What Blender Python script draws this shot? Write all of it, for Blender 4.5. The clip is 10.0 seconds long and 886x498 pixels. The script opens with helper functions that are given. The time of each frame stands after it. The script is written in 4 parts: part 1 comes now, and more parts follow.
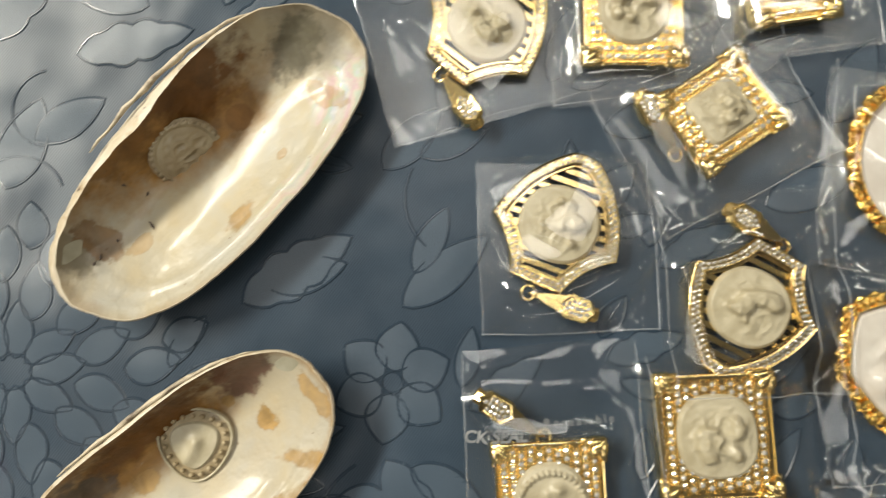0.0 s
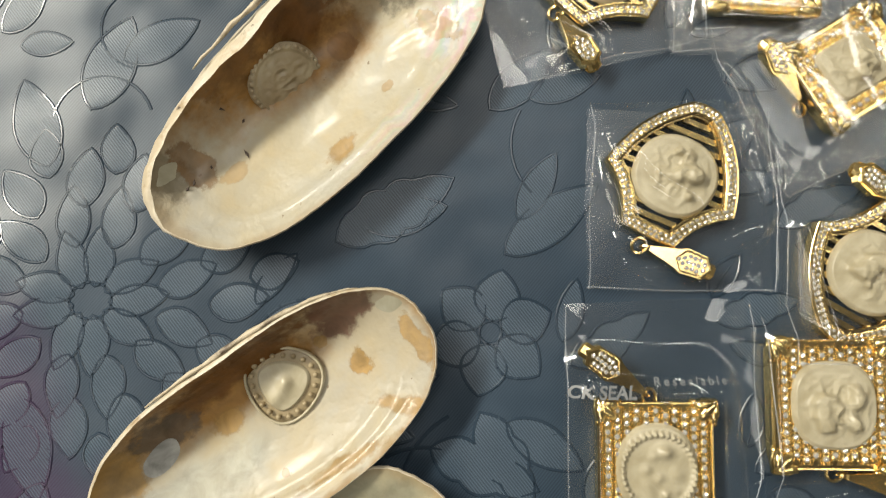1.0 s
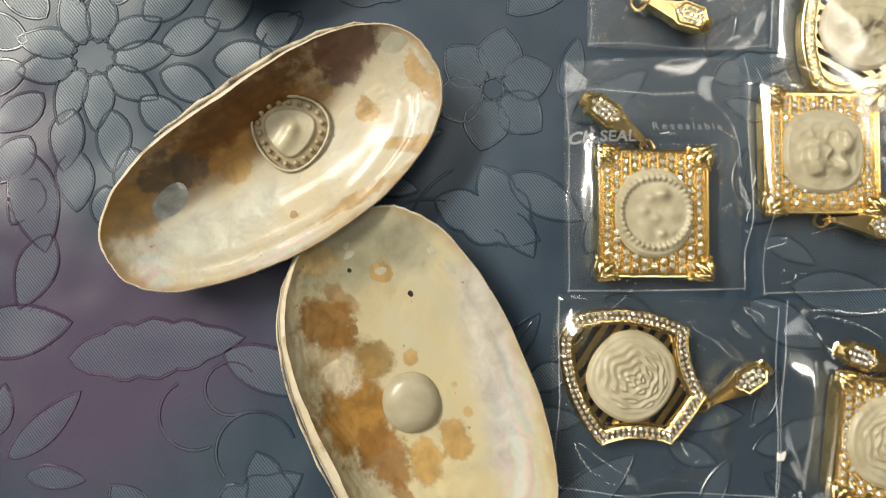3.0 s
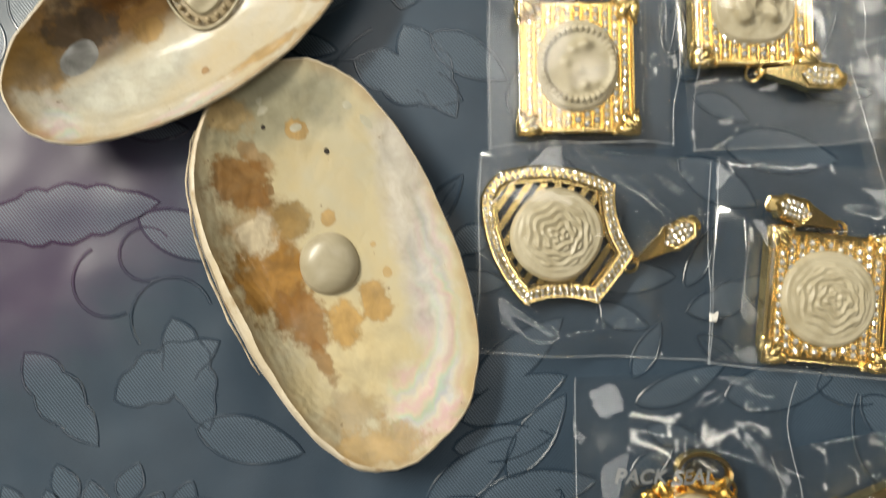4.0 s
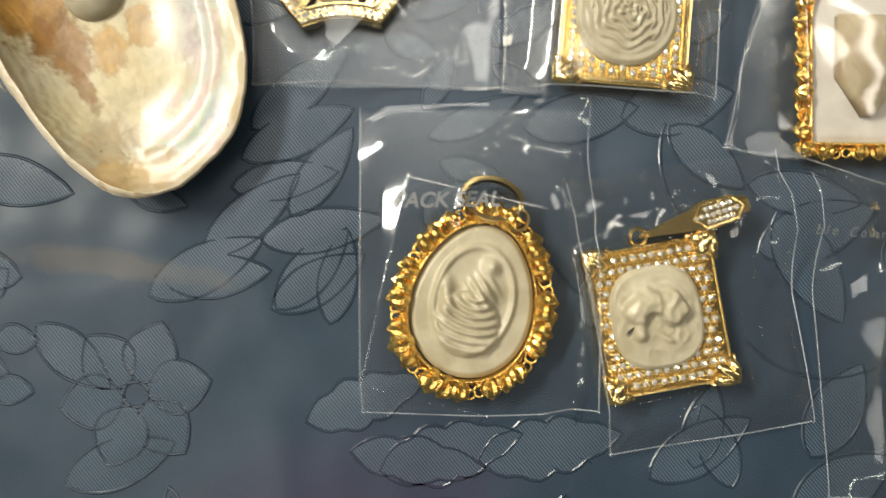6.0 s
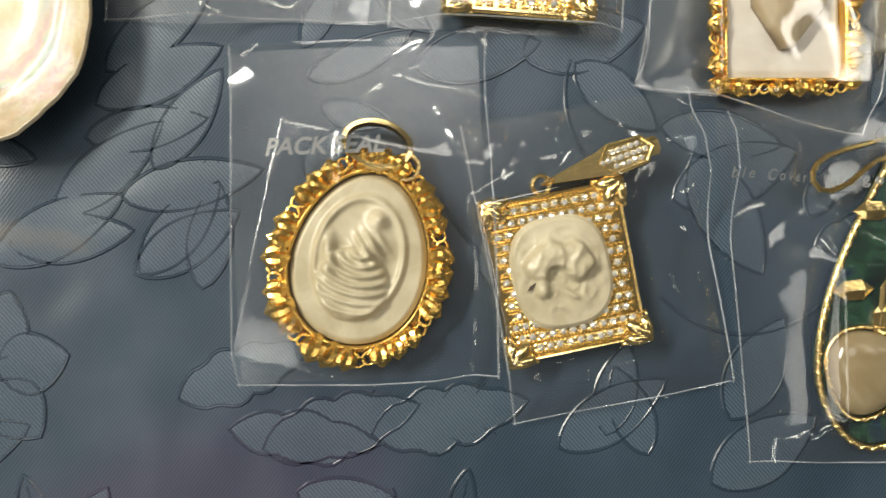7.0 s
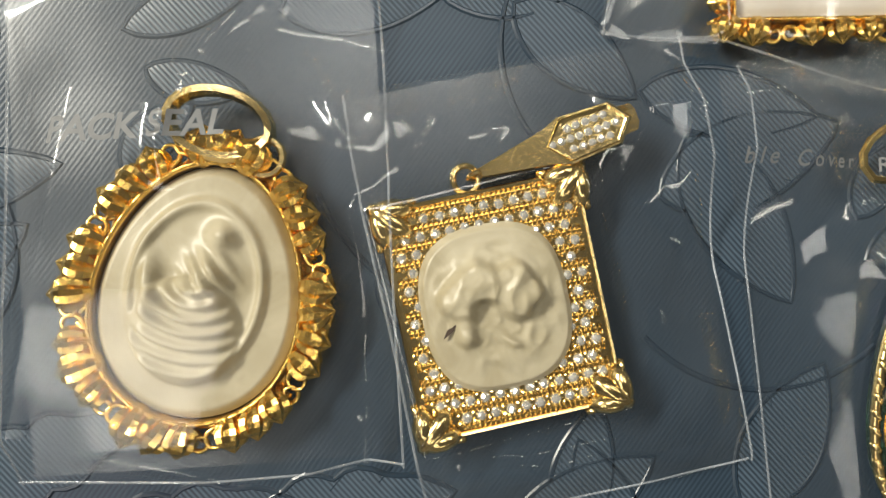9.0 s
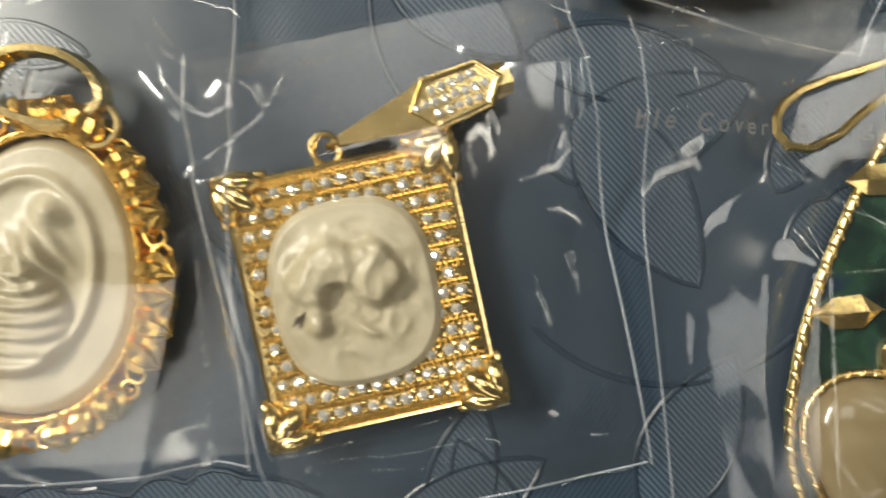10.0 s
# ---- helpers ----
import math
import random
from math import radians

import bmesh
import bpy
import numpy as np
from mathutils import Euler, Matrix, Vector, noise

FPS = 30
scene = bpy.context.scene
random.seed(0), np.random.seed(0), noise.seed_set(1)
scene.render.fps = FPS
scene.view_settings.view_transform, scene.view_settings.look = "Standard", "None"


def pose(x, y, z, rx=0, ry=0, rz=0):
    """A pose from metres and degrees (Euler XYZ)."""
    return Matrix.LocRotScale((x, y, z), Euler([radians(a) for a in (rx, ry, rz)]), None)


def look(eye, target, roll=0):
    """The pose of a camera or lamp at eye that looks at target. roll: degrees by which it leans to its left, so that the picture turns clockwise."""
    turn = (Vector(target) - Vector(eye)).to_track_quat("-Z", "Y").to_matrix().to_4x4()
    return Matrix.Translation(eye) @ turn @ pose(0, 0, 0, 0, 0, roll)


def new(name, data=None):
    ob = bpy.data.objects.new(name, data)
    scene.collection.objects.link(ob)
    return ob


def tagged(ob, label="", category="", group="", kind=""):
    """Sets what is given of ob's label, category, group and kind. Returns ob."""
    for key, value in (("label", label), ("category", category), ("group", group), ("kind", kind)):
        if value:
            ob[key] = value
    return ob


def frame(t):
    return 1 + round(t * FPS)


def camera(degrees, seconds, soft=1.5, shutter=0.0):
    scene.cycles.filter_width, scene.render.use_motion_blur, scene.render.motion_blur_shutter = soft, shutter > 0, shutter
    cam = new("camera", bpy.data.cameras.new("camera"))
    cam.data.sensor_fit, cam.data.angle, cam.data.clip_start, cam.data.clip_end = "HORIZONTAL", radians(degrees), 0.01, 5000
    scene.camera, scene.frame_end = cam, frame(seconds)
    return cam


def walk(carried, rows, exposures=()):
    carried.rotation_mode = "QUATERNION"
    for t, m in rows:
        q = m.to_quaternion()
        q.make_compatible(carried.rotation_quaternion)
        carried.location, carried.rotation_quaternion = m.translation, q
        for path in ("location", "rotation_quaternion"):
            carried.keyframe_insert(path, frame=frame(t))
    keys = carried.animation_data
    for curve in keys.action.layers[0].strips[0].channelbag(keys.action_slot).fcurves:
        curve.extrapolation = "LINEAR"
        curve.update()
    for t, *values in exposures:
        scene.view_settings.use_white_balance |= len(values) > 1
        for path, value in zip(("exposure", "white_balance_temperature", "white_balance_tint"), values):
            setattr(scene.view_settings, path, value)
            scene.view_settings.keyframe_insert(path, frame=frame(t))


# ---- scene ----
cam = camera(72.0, 10.0, soft=1.1, shutter=0.4)
PATH = [
    (0.0, 0.01474, 0.01867, 0.14801, 4.997, 0.792, -1.649),
    (0.5, -0.00531, 0.01203, 0.14197, 4.870, 0.573, 0.458),
    (1.0, -0.00982, 0.00760, 0.14012, 4.596, 0.469, 1.378),
    (1.5, -0.01168, -0.00587, 0.13638, 5.014, 0.232, 1.671),
    (2.0, -0.01251, -0.02506, 0.12966, 5.368, 0.080, 1.950),
    (2.2, -0.01502, -0.03048, 0.13057, 5.021, -0.091, 1.910),
    (3.3, -0.01069, -0.04630, 0.14263, 1.656, -1.228, 1.059),
    (3.5, -0.00378, -0.05026, 0.14330, 1.694, -0.967, 0.998),
    (4.0, 0.00644, -0.07370, 0.13501, 2.298, -0.434, 0.537),
    (4.5, 0.01599, -0.09147, 0.13310, 1.220, -0.073, 0.450),
    (5.0, 0.02828, -0.10536, 0.12942, 0.461, -0.053, 0.166),
    (5.5, 0.04078, -0.11714, 0.12946, 1.052, 0.159, 0.031),
    (6.8, 0.06634, -0.13482, 0.11425, 0.330, -2.115, -1.426),
    (7.0, 0.06947, -0.13349, 0.11342, -0.219, -2.425, -1.626),
    (7.5, 0.08401, -0.13228, 0.10667, -0.239, -1.859, -1.830),
    (8.0, 0.08381, -0.13234, 0.09807, -0.459, -1.801, -2.195),
    (8.5, 0.08562, -0.13029, 0.08675, 0.112, -1.788, -2.435),
    (9.0, 0.08642, -0.13094, 0.07881, -0.268, -2.140, -2.615),
    (9.5, 0.09120, -0.13093, 0.07671, -0.439, -1.668, -2.780),
    (10.0, 0.10430, -0.13361, 0.07122, -0.808, -0.745, -2.758),
]
walk(cam, [(t, pose(x, y, z, rx, ry, rz)) for t, x, y, z, rx, ry, rz in PATH], [(0, -0.04), (5.5, 0.03), (7, 0.18), (10, 0.0)])

# ---- light: a main tube set by the shadows, added fill lamps, in an unseen closed room ----
world = bpy.data.worlds.new("room_air")
world.use_nodes = True
world.node_tree.nodes["Background"].inputs[0].default_value = (0.05, 0.05, 0.055, 1)
world.node_tree.nodes["Background"].inputs[1].default_value = 0.1
scene.world = world


def area_lamp(name, x, y, z, sx, sy, watts, colour, target):
    data = bpy.data.lights.new(name, "AREA")
    data.shape, data.size, data.size_y, data.energy, data.color = "RECTANGLE", sx, sy, watts, colour
    ob = new(name, data)
    ob.matrix_world = look((x, y, z), target)
    return ob


WARM = (1.0, 0.955, 0.82)
area_lamp("tube_light", -1.45, 0.75, 1.5, 1.2, 0.16, 80, WARM, (0, 0, 0))
# unseen fill tubes, added for streaks in the film and reflections in the gold
for lx, ly, watts in ((0.9, 0.75, 5), (0.6, -1.6, 3), (1.7, 0.9, 3), (-0.5, -1.2, 3)):
    area_lamp("tube_light", lx, ly, 1.5, 1.2, 0.08, watts, WARM, (lx * 0.8, ly * 0.8, 0))
# unseen fill panels, placed so their sheen lands on the cloth and film
for lx, ly, watts in ((-0.76, -0.5, 3.8), (0.05, 0.52, 6)):
    area_lamp("panel_light", lx, ly, 1.55, 0.6, 0.6, watts, (1.0, 0.97, 0.9), (lx, ly, 0))

MM = 0.001


# ---- node helpers ----
class Mat:
    """A node material with short calls."""

    def __init__(self, name):
        self.m = bpy.data.materials.new(name)
        self.m.use_nodes = True
        self.t = self.m.node_tree
        self.b = self.t.nodes["Principled BSDF"]
        self.out = self.t.nodes["Material Output"]
        self.co = self.t.nodes.new("ShaderNodeTexCoord").outputs["Object"]

    def node(self, kind, **inputs):
        n = self.t.nodes.new("ShaderNode" + kind)
        for key, v in inputs.items():
            self.put(n.inputs[key.replace("_", " ")], v)
        return n

    def put(self, socket, v):
        if isinstance(v, bpy.types.NodeSocket):
            self.t.links.new(v, socket)
        else:
            socket.default_value = v

    def set(self, **inputs):
        for key, v in inputs.items():
            self.put(self.b.inputs[key.replace("_", " ")], v)
        return self

    def noise(self, scale, detail=4, rough=0.6, distort=0.0, co=None):
        n = self.node("TexNoise", Scale=scale, Detail=detail, Roughness=rough, Distortion=distort)
        self.t.links.new(co or self.co, n.inputs["Vector"])
        return n.outputs["Fac"]

    def ramp(self, fac, *stops):
        n = self.t.nodes.new("ShaderNodeValToRGB")
        self.t.links.new(fac, n.inputs[0])
        e = n.color_ramp.elements
        while len(e) < len(stops):
            e.new(0.5)
        for k, (p, c) in zip(e, stops):
            k.position = p
            k.color = (c, c, c, 1) if isinstance(c, (int, float)) else (*c, 1)
        return n.outputs[0]

    def mix(self, fac, a, b, blend="MIX"):
        n = self.t.nodes.new("ShaderNodeMix")
        n.data_type, n.blend_type = "RGBA", blend
        for i, v in ((0, fac), (6, a), (7, b)):
            self.put(n.inputs[i], v if isinstance(v, (bpy.types.NodeSocket, float, int)) else (*v, 1))
        return n.outputs[2]

    def math(self, op, a, b=0.0, clamp=False):
        n = self.t.nodes.new("ShaderNodeMath")
        n.operation, n.use_clamp = op, clamp
        self.put(n.inputs[0], a), self.put(n.inputs[1], b)
        return n.outputs[0]

    def bump(self, height, dist, strength=1.0):
        n = self.node("Bump", Height=height, Distance=dist, Strength=strength)
        self.put(self.b.inputs["Normal"], n.outputs[0])
        return n.outputs[0]

    def spot(self, x, y, rx, ry, turn=0.0, ragged=0.5, soft=0.25, scale=220):
        """A ragged elliptic patch in the thing's own millimetres: 1 inside, 0 outside."""
        mp = self.node("Mapping")
        mp.vector_type = "TEXTURE"
        self.t.links.new(self.co, mp.inputs["Vector"])
        mp.inputs["Location"].default_value = (x * MM, y * MM, 0)
        mp.inputs["Rotation"].default_value = (0, 0, radians(turn))
        mp.inputs["Scale"].default_value = (rx * MM, ry * MM, 1000)
        ln = self.t.nodes.new("ShaderNodeVectorMath")
        ln.operation = "LENGTH"
        self.t.links.new(mp.outputs[0], ln.inputs[0])
        wob = self.math("MULTIPLY", self.math("SUBTRACT", self.noise(scale, 5, 0.62), 0.5), ragged * 3)
        d = self.math("ADD", ln.outputs["Value"], wob)
        return self.ramp(d, (1 - soft, 1.0), (1 + soft, 0.0))


def gold(name, base=(0.86, 0.64, 0.26), rough=0.16, relief=0.00006, scale=1500):
    m = Mat(name)
    n = m.noise(scale, 3)
    tone = m.mix(m.noise(120, 3), base, tuple(c * 0.82 for c in base))
    m.set(Base_Color=tone, Metallic=1.0, Roughness=m.ramp(n, (0.3, rough), (0.75, rough + 0.12)))
    m.bump(n, relief, 0.6)
    return m.m


def crystal_material():
    m = Mat("crystal")
    m.set(Base_Color=(0.95, 0.92, 0.84, 1), Metallic=0.72, Roughness=0.07, IOR=2.1)
    return m.m


def pearl(name, a=(0.62, 0.56, 0.44), b=(0.74, 0.69, 0.6), rough=0.4):
    m = Mat(name)
    m.set(Base_Color=m.mix(m.ramp(m.noise(130, 4, distort=0.6), (0.35, 0.0), (0.7, 1.0)), a, b), Roughness=rough,
          Coat_Weight=0.1, Coat_Roughness=0.2,
          Specular_IOR_Level=0.4)
    m.bump(m.noise(900, 3), 0.00004, 0.5)
    return m.m


def nacre(name, cream, stains, gloom, ochre_edge=0.5, sheen=()):
    """Shell lining: cream nacre, brown stains with darker tide lines, wide gloom tones, and lustre patches (all in the
    shell's own millimetres).
    """
    m = Mat(name)
    silver = (cream[0] * 0.92, cream[1] * 1.0, cream[2] * 1.22)
    base = m.mix(m.ramp(m.noise(48, 5, 0.6, 0.8), (0.34, 0.0), (0.68, 1.0)), cream, silver)
    base = m.mix(m.math("MULTIPLY", m.ramp(m.noise(110, 4, 0.55, 0.5), (0.5, 0.0), (0.72, 1.0)), 0.35), base, tuple(c * f for c, f in zip(cream, (1.06, 0.94, 0.72))))
    edge = m.node("Attribute")
    edge.attribute_name = "margin"
    near = m.math("ADD", edge.outputs["Fac"], m.math("MULTIPLY", m.math("SUBTRACT", m.noise(120, 4), 0.5), 0.16))
    # pink, green and silver lustre in bands along the rim
    bands = m.math("FRACT", m.math("ADD", m.math("MULTIPLY", edge.outputs["Fac"], 7.0), m.math("MULTIPLY", m.noise(70, 4, 0.6, 0.6), 3.2)))
    lustre = m.ramp(bands, (0.0, (0.5, 0.48, 0.44)), (0.25, (0.52, 0.3, 0.4)), (0.45, (0.5, 0.42, 0.36)), (0.62, (0.3, 0.48, 0.4)), (0.8, (0.36, 0.4, 0.52)), (1.0, (0.5, 0.48, 0.44)))
    for x, y, rx, ry, turn, amount in sheen:
        base = m.mix(m.math("MULTIPLY", m.spot(x, y, rx, ry, turn, 0.5, 0.5, 160), amount), base, lustre)
    ochre = m.mix(m.noise(200, 4), (0.34, 0.2, 0.07), (0.15, 0.08, 0.025))
    base = m.mix(m.math("MULTIPLY", m.ramp(near, (0.945, 0.0), (1.0, 1.0)), ochre_edge), base, ochre)
    # gloom: wide soft tones; on hinge walls, stain and wall shade in one colour
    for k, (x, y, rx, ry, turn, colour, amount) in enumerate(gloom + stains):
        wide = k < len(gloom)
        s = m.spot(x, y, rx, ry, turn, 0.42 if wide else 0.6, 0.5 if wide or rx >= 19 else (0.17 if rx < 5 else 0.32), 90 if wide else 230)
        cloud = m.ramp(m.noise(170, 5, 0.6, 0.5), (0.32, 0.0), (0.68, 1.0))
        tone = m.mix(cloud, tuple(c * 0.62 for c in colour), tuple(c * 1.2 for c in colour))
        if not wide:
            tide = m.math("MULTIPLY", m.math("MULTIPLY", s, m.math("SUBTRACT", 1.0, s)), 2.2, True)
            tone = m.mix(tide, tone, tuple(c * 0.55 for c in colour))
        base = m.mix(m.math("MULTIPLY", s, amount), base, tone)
    dirt = m.ramp(m.noise(420, 2), (0.735, 0.0), (0.76, 1.0))
    base = m.mix(m.math("MULTIPLY", dirt, 0.7), base, (0.14, 0.09, 0.05))
    m.set(Base_Color=base, Roughness=m.ramp(m.noise(150, 3), (0.3, 0.3), (0.7, 0.5)), Coat_Weight=0.13, Coat_Roughness=0.12, Specular_IOR_Level=0.2)
    # growth lines that follow the rim, fine pleats across it, and a lumpy floor
    rings = m.math("SINE", m.math("MULTIPLY", m.math("ADD", edge.outputs["Fac"], m.math("MULTIPLY", m.noise(38, 5), 0.5)), 95.0))
    rings = m.math("MULTIPLY", rings, m.ramp(edge.outputs["Fac"], (0.55, 0.0), (0.95, 0.03)))
    lumps = m.math("MULTIPLY", m.noise(230, 4, 0.55, 0.4), m.ramp(edge.outputs["Fac"], (0.5, 0.12), (0.95, 0.42)))
    relief = m.math("ADD", m.math("ADD", m.noise(70, 4), rings), lumps)
    m.bump(relief, 0.0013, 0.62)
    return m.m


def periostracum():
    m = Mat("shell_outside")
    m.set(Base_Color=m.mix(m.ramp(m.noise(140, 5, 0.7), (0.3, 0.0), (0.5, 1.0)), (0.08, 0.05, 0.028), (0.5, 0.42, 0.3)), Roughness=0.5)
    m.bump(m.noise(500, 5), 0.0006, 0.7)
    return m.m


def lip_material():
    """The worn hinge ledge: cream layers with dark flecks and ochre lines."""
    m = Mat("shell_lip")
    base = m.mix(m.ramp(m.noise(90, 5, 0.65, 0.6), (0.36, 0.0), (0.64, 1.0)), (0.44, 0.36, 0.24), (0.52, 0.46, 0.36))
    base = m.mix(m.math("MULTIPLY", m.ramp(m.noise(150, 4, 0.6), (0.56, 0.0), (0.66, 1.0)), 0.7), base, (0.26, 0.16, 0.06))
    base = m.mix(m.ramp(m.noise(260, 3), (0.67, 0.0), (0.72, 1.0)), base, (0.05, 0.03, 0.018))
    m.set(Base_Color=base, Roughness=0.42)
    m.bump(m.noise(330, 5), 0.0007, 0.8)
    return m.m


def film_material(name, rough, gain, milk):
    """Clear thin plastic: see-through, with a sheen."""
    m = Mat(name)
    t = m.t
    clear = m.node("BsdfTransparent", Color=(0.995, 0.995, 0.995, 1))
    shine = m.node("BsdfAnisotropic", Color=(1, 1, 1, 1), Roughness=rough)
    # gloss rises from four per cent to full at a grazing view, alike on both faces of the thin sheet
    facing = m.node("LayerWeight", Blend=0.5).outputs["Facing"]
    fac = m.math("MULTIPLY", m.math("ADD", m.math("MULTIPLY", m.math("POWER", facing, 5.0), 0.9), 0.04), gain, True)
    mix = m.node("MixShader", Fac=fac)
    t.links.new(clear.outputs[0], mix.inputs[1])
    t.links.new(shine.outputs[0], mix.inputs[2])
    haze = m.node("BsdfDiffuse", Color=(0.78, 0.84, 0.92, 1))
    mix2 = m.node("MixShader", Fac=m.ramp(m.noise(70, 4), (0.35, milk * 0.3), (0.75, milk)))
    t.links.new(mix.outputs[0], mix2.inputs[1])
    t.links.new(haze.outputs[0], mix2.inputs[2])
    t.links.new(mix2.outputs[0], m.out.inputs["Surface"])
    return m.m


def cloth_material(name, turn, lift, smooth=0.0, ribs=0.35):
    """Embossed vinyl: slate blue with a purple print, fine slanting ribs."""
    m = Mat(name)
    base = m.mix(m.ramp(m.noise(26, 4), (0.35, 0.0), (0.7, 1.0)), (0.016, 0.027, 0.042), (0.029, 0.045, 0.066))
    for x, y, rx, ry, a in ((-86, -62, 50, 36, 0.9), (-112, -20, 20, 40, 0.7), (20, -186, 60, 22, 0.4)):
        s = m.math("MULTIPLY", m.spot(x, y, rx, ry, 20, 0.35, 0.55, 40), a)
        base = m.mix(s, base, (0.046, 0.024, 0.056))
    base = m.mix(m.math("MULTIPLY", m.spot(-12, -128, 26, 3.5, -8, 0.6, 0.5, 90), 0.45), base, (0.11, 0.085, 0.06))
    mp = m.node("Mapping")
    m.t.links.new(m.co, mp.inputs["Vector"])
    mp.inputs["Rotation"].default_value = (0, 0, radians(turn))
    w = m.node("TexWave", Scale=540.0, Distortion=0.4, Detail=1.0)
    m.t.links.new(mp.outputs[0], w.inputs["Vector"])
    # the sheen on the fine ribs is also put into the colour, as paler bands
    base = m.mix(m.math("MULTIPLY", m.ramp(w.outputs["Fac"], (0.2, 0.0), (0.8, 1.0)), min(0.85, ribs * 1.5)), base, (0.078, 0.112, 0.152))
    m.set(Base_Color=base, Roughness=m.ramp(m.noise(50, 4), (0.3, 0.25 - smooth), (0.75, 0.37 - smooth)), Specular_IOR_Level=0.14 + lift)
    h = m.math("ADD", m.math("MULTIPLY", w.outputs["Fac"], ribs), m.math("MULTIPLY", m.noise(22, 2), 42.0))
    m.bump(h, 0.00018, 0.55)
    return m.m


def plain(name, colour, rough=0.6, metallic=0.0):
    m = Mat(name)
    m.set(Base_Color=m.mix(m.noise(8, 4), colour, tuple(c * 0.88 for c in colour)), Roughness=rough, Metallic=metallic)
    m.bump(m.noise(60, 4), 0.002, 0.2)
    return m.m


def abalone():
    m = Mat("abalone")
    w = m.noise(75, 4, 0.55, 0.7)
    base = m.ramp(w, (0.36, (0.006, 0.008, 0.01)), (0.44, (0.008, 0.022, 0.018)), (0.52, (0.02, 0.05, 0.03)), (0.66, (0.012, 0.02, 0.05)), (0.78, (0.1, 0.075, 0.04)))
    m.set(Base_Color=base, Roughness=0.18, Coat_Weight=0.6, Coat_Roughness=0.08, Thin_Film_Thickness=380.0, Thin_Film_IOR=1.6)
    return m.m


GOLD = gold("polished_gold", (0.93, 0.71, 0.32), 0.13)
GOLD_RICH = gold("yellow_gold", (0.95, 0.63, 0.17), 0.15, 0.0001)
CRYSTAL = crystal_material()
PEARL = pearl("carved_nacre", (0.33, 0.285, 0.185), (0.46, 0.41, 0.295))
PEARL_WHITE = pearl("white_nacre", (0.45, 0.41, 0.36), (0.54, 0.51, 0.46), 0.3)
PEARL_BROWN = pearl("brown_nacre", (0.26, 0.2, 0.12), (0.4, 0.34, 0.23))
FILM = film_material("clear_plastic_film", 0.08, 1.25, 0.003)
FILM_BACK = film_material("clear_plastic_back", 0.25, 1.3, 0.001)
FILM_EDGE = film_material("clear_plastic_edge", 0.12, 2.0, 0.2)
OUTSIDE = periostracum()
LIP = lip_material()
ABALONE = abalone()
INK = plain("white_ink", (0.16, 0.164, 0.168), 0.5)
CLOTH = cloth_material("vinyl_cloth", 38, 0.12, -0.03, 0.14)
LEAF = cloth_material("vinyl_leaf", -40, 0.28, -0.06, 0.46)
RIDGE = cloth_material("vinyl_ridge", 38, 0.26, 0.06, 0.0)
GRIT = plain("dark_grit", (0.05, 0.03, 0.02), 0.7)


# ---- building helpers (all shapes in millimetres) ----
def link(name, mesh, mat, parent=None, label=""):
    if mat and not mesh.materials:
        mesh.materials.append(mat)
    ob = new(name, mesh)
    if parent:
        ob.parent = parent
    if label:
        tagged(ob, label)
    return ob


def part(name, bm, mat, parent=None, label="", smooth=False):
    mesh = bpy.data.meshes.new(name)
    bmesh.ops.recalc_face_normals(bm, faces=bm.faces)
    bm.to_mesh(mesh)
    bm.free()
    mesh.transform(Matrix.Scale(MM, 4))
    if smooth:
        mesh.polygons.foreach_set("use_smooth", [True] * len(mesh.polygons))
    return link(name, mesh, mat, parent, label)


def thing(name, x, y, z, turn, label, category, group=""):
    ob = new(name)
    ob.empty_display_size = 0.004
    ob.matrix_world = pose(x * MM, y * MM, z * MM, 0, 0, turn)
    return tagged(ob, label, category, group)


def tube(bm, pts, r, n=6, closed=False, flat=1.0):
    """A tube along pts; r a number or one per point; flat squeezes it upwards."""
    pts = [Vector(p) for p in pts]
    k, rings = len(pts), []
    for i, p in enumerate(pts):
        a = pts[(i - 1) % k] if closed or i else p
        b = pts[(i + 1) % k] if closed or i < k - 1 else p
        d = (b - a).normalized() if (b - a).length > 1e-9 else Vector((1, 0, 0))
        side = d.cross(Vector((0, 0, 1)))
        side = side.normalized() if side.length > 1e-3 else Vector((1, 0, 0))
        up = side.cross(d)
        rr = r[i] if isinstance(r, (list, tuple)) else r
        rings.append([bm.verts.new(p + side * rr * math.cos(q) + up * rr * flat * math.sin(q)) for q in (2 * math.pi * j / n for j in range(n))])
    for i in range(k if closed else k - 1):
        a, b = rings[i], rings[(i + 1) % k]
        for j in range(n):
            bm.faces.new((a[j], a[(j + 1) % n], b[(j + 1) % n], b[j]))
    if not closed:
        bm.faces.new(rings[0]), bm.faces.new(rings[-1][::-1])


def prism(bm, outline, z0, z1, chamfer=0.4):
    """A plate over an outline, with a chamfered top edge."""
    c = Vector((sum(p[0] for p in outline) / len(outline), sum(p[1] for p in outline) / len(outline)))
    big = max((Vector(p) - c).length for p in outline)
    k = 1 - chamfer / big
    rows = []
    for z, s in ((z0, 1), (z1 - chamfer, 1), (z1, k)):
        rows.append([bm.verts.new((c.x + (p[0] - c.x) * s, c.y + (p[1] - c.y) * s, z)) for p in outline])
    n = len(outline)
    for a, b in zip(rows, rows[1:]):
        for i in range(n):
            bm.faces.new((a[i], a[(i + 1) % n], b[(i + 1) % n], b[i]))
    bm.faces.new(rows[-1]), bm.faces.new(rows[0][::-1])


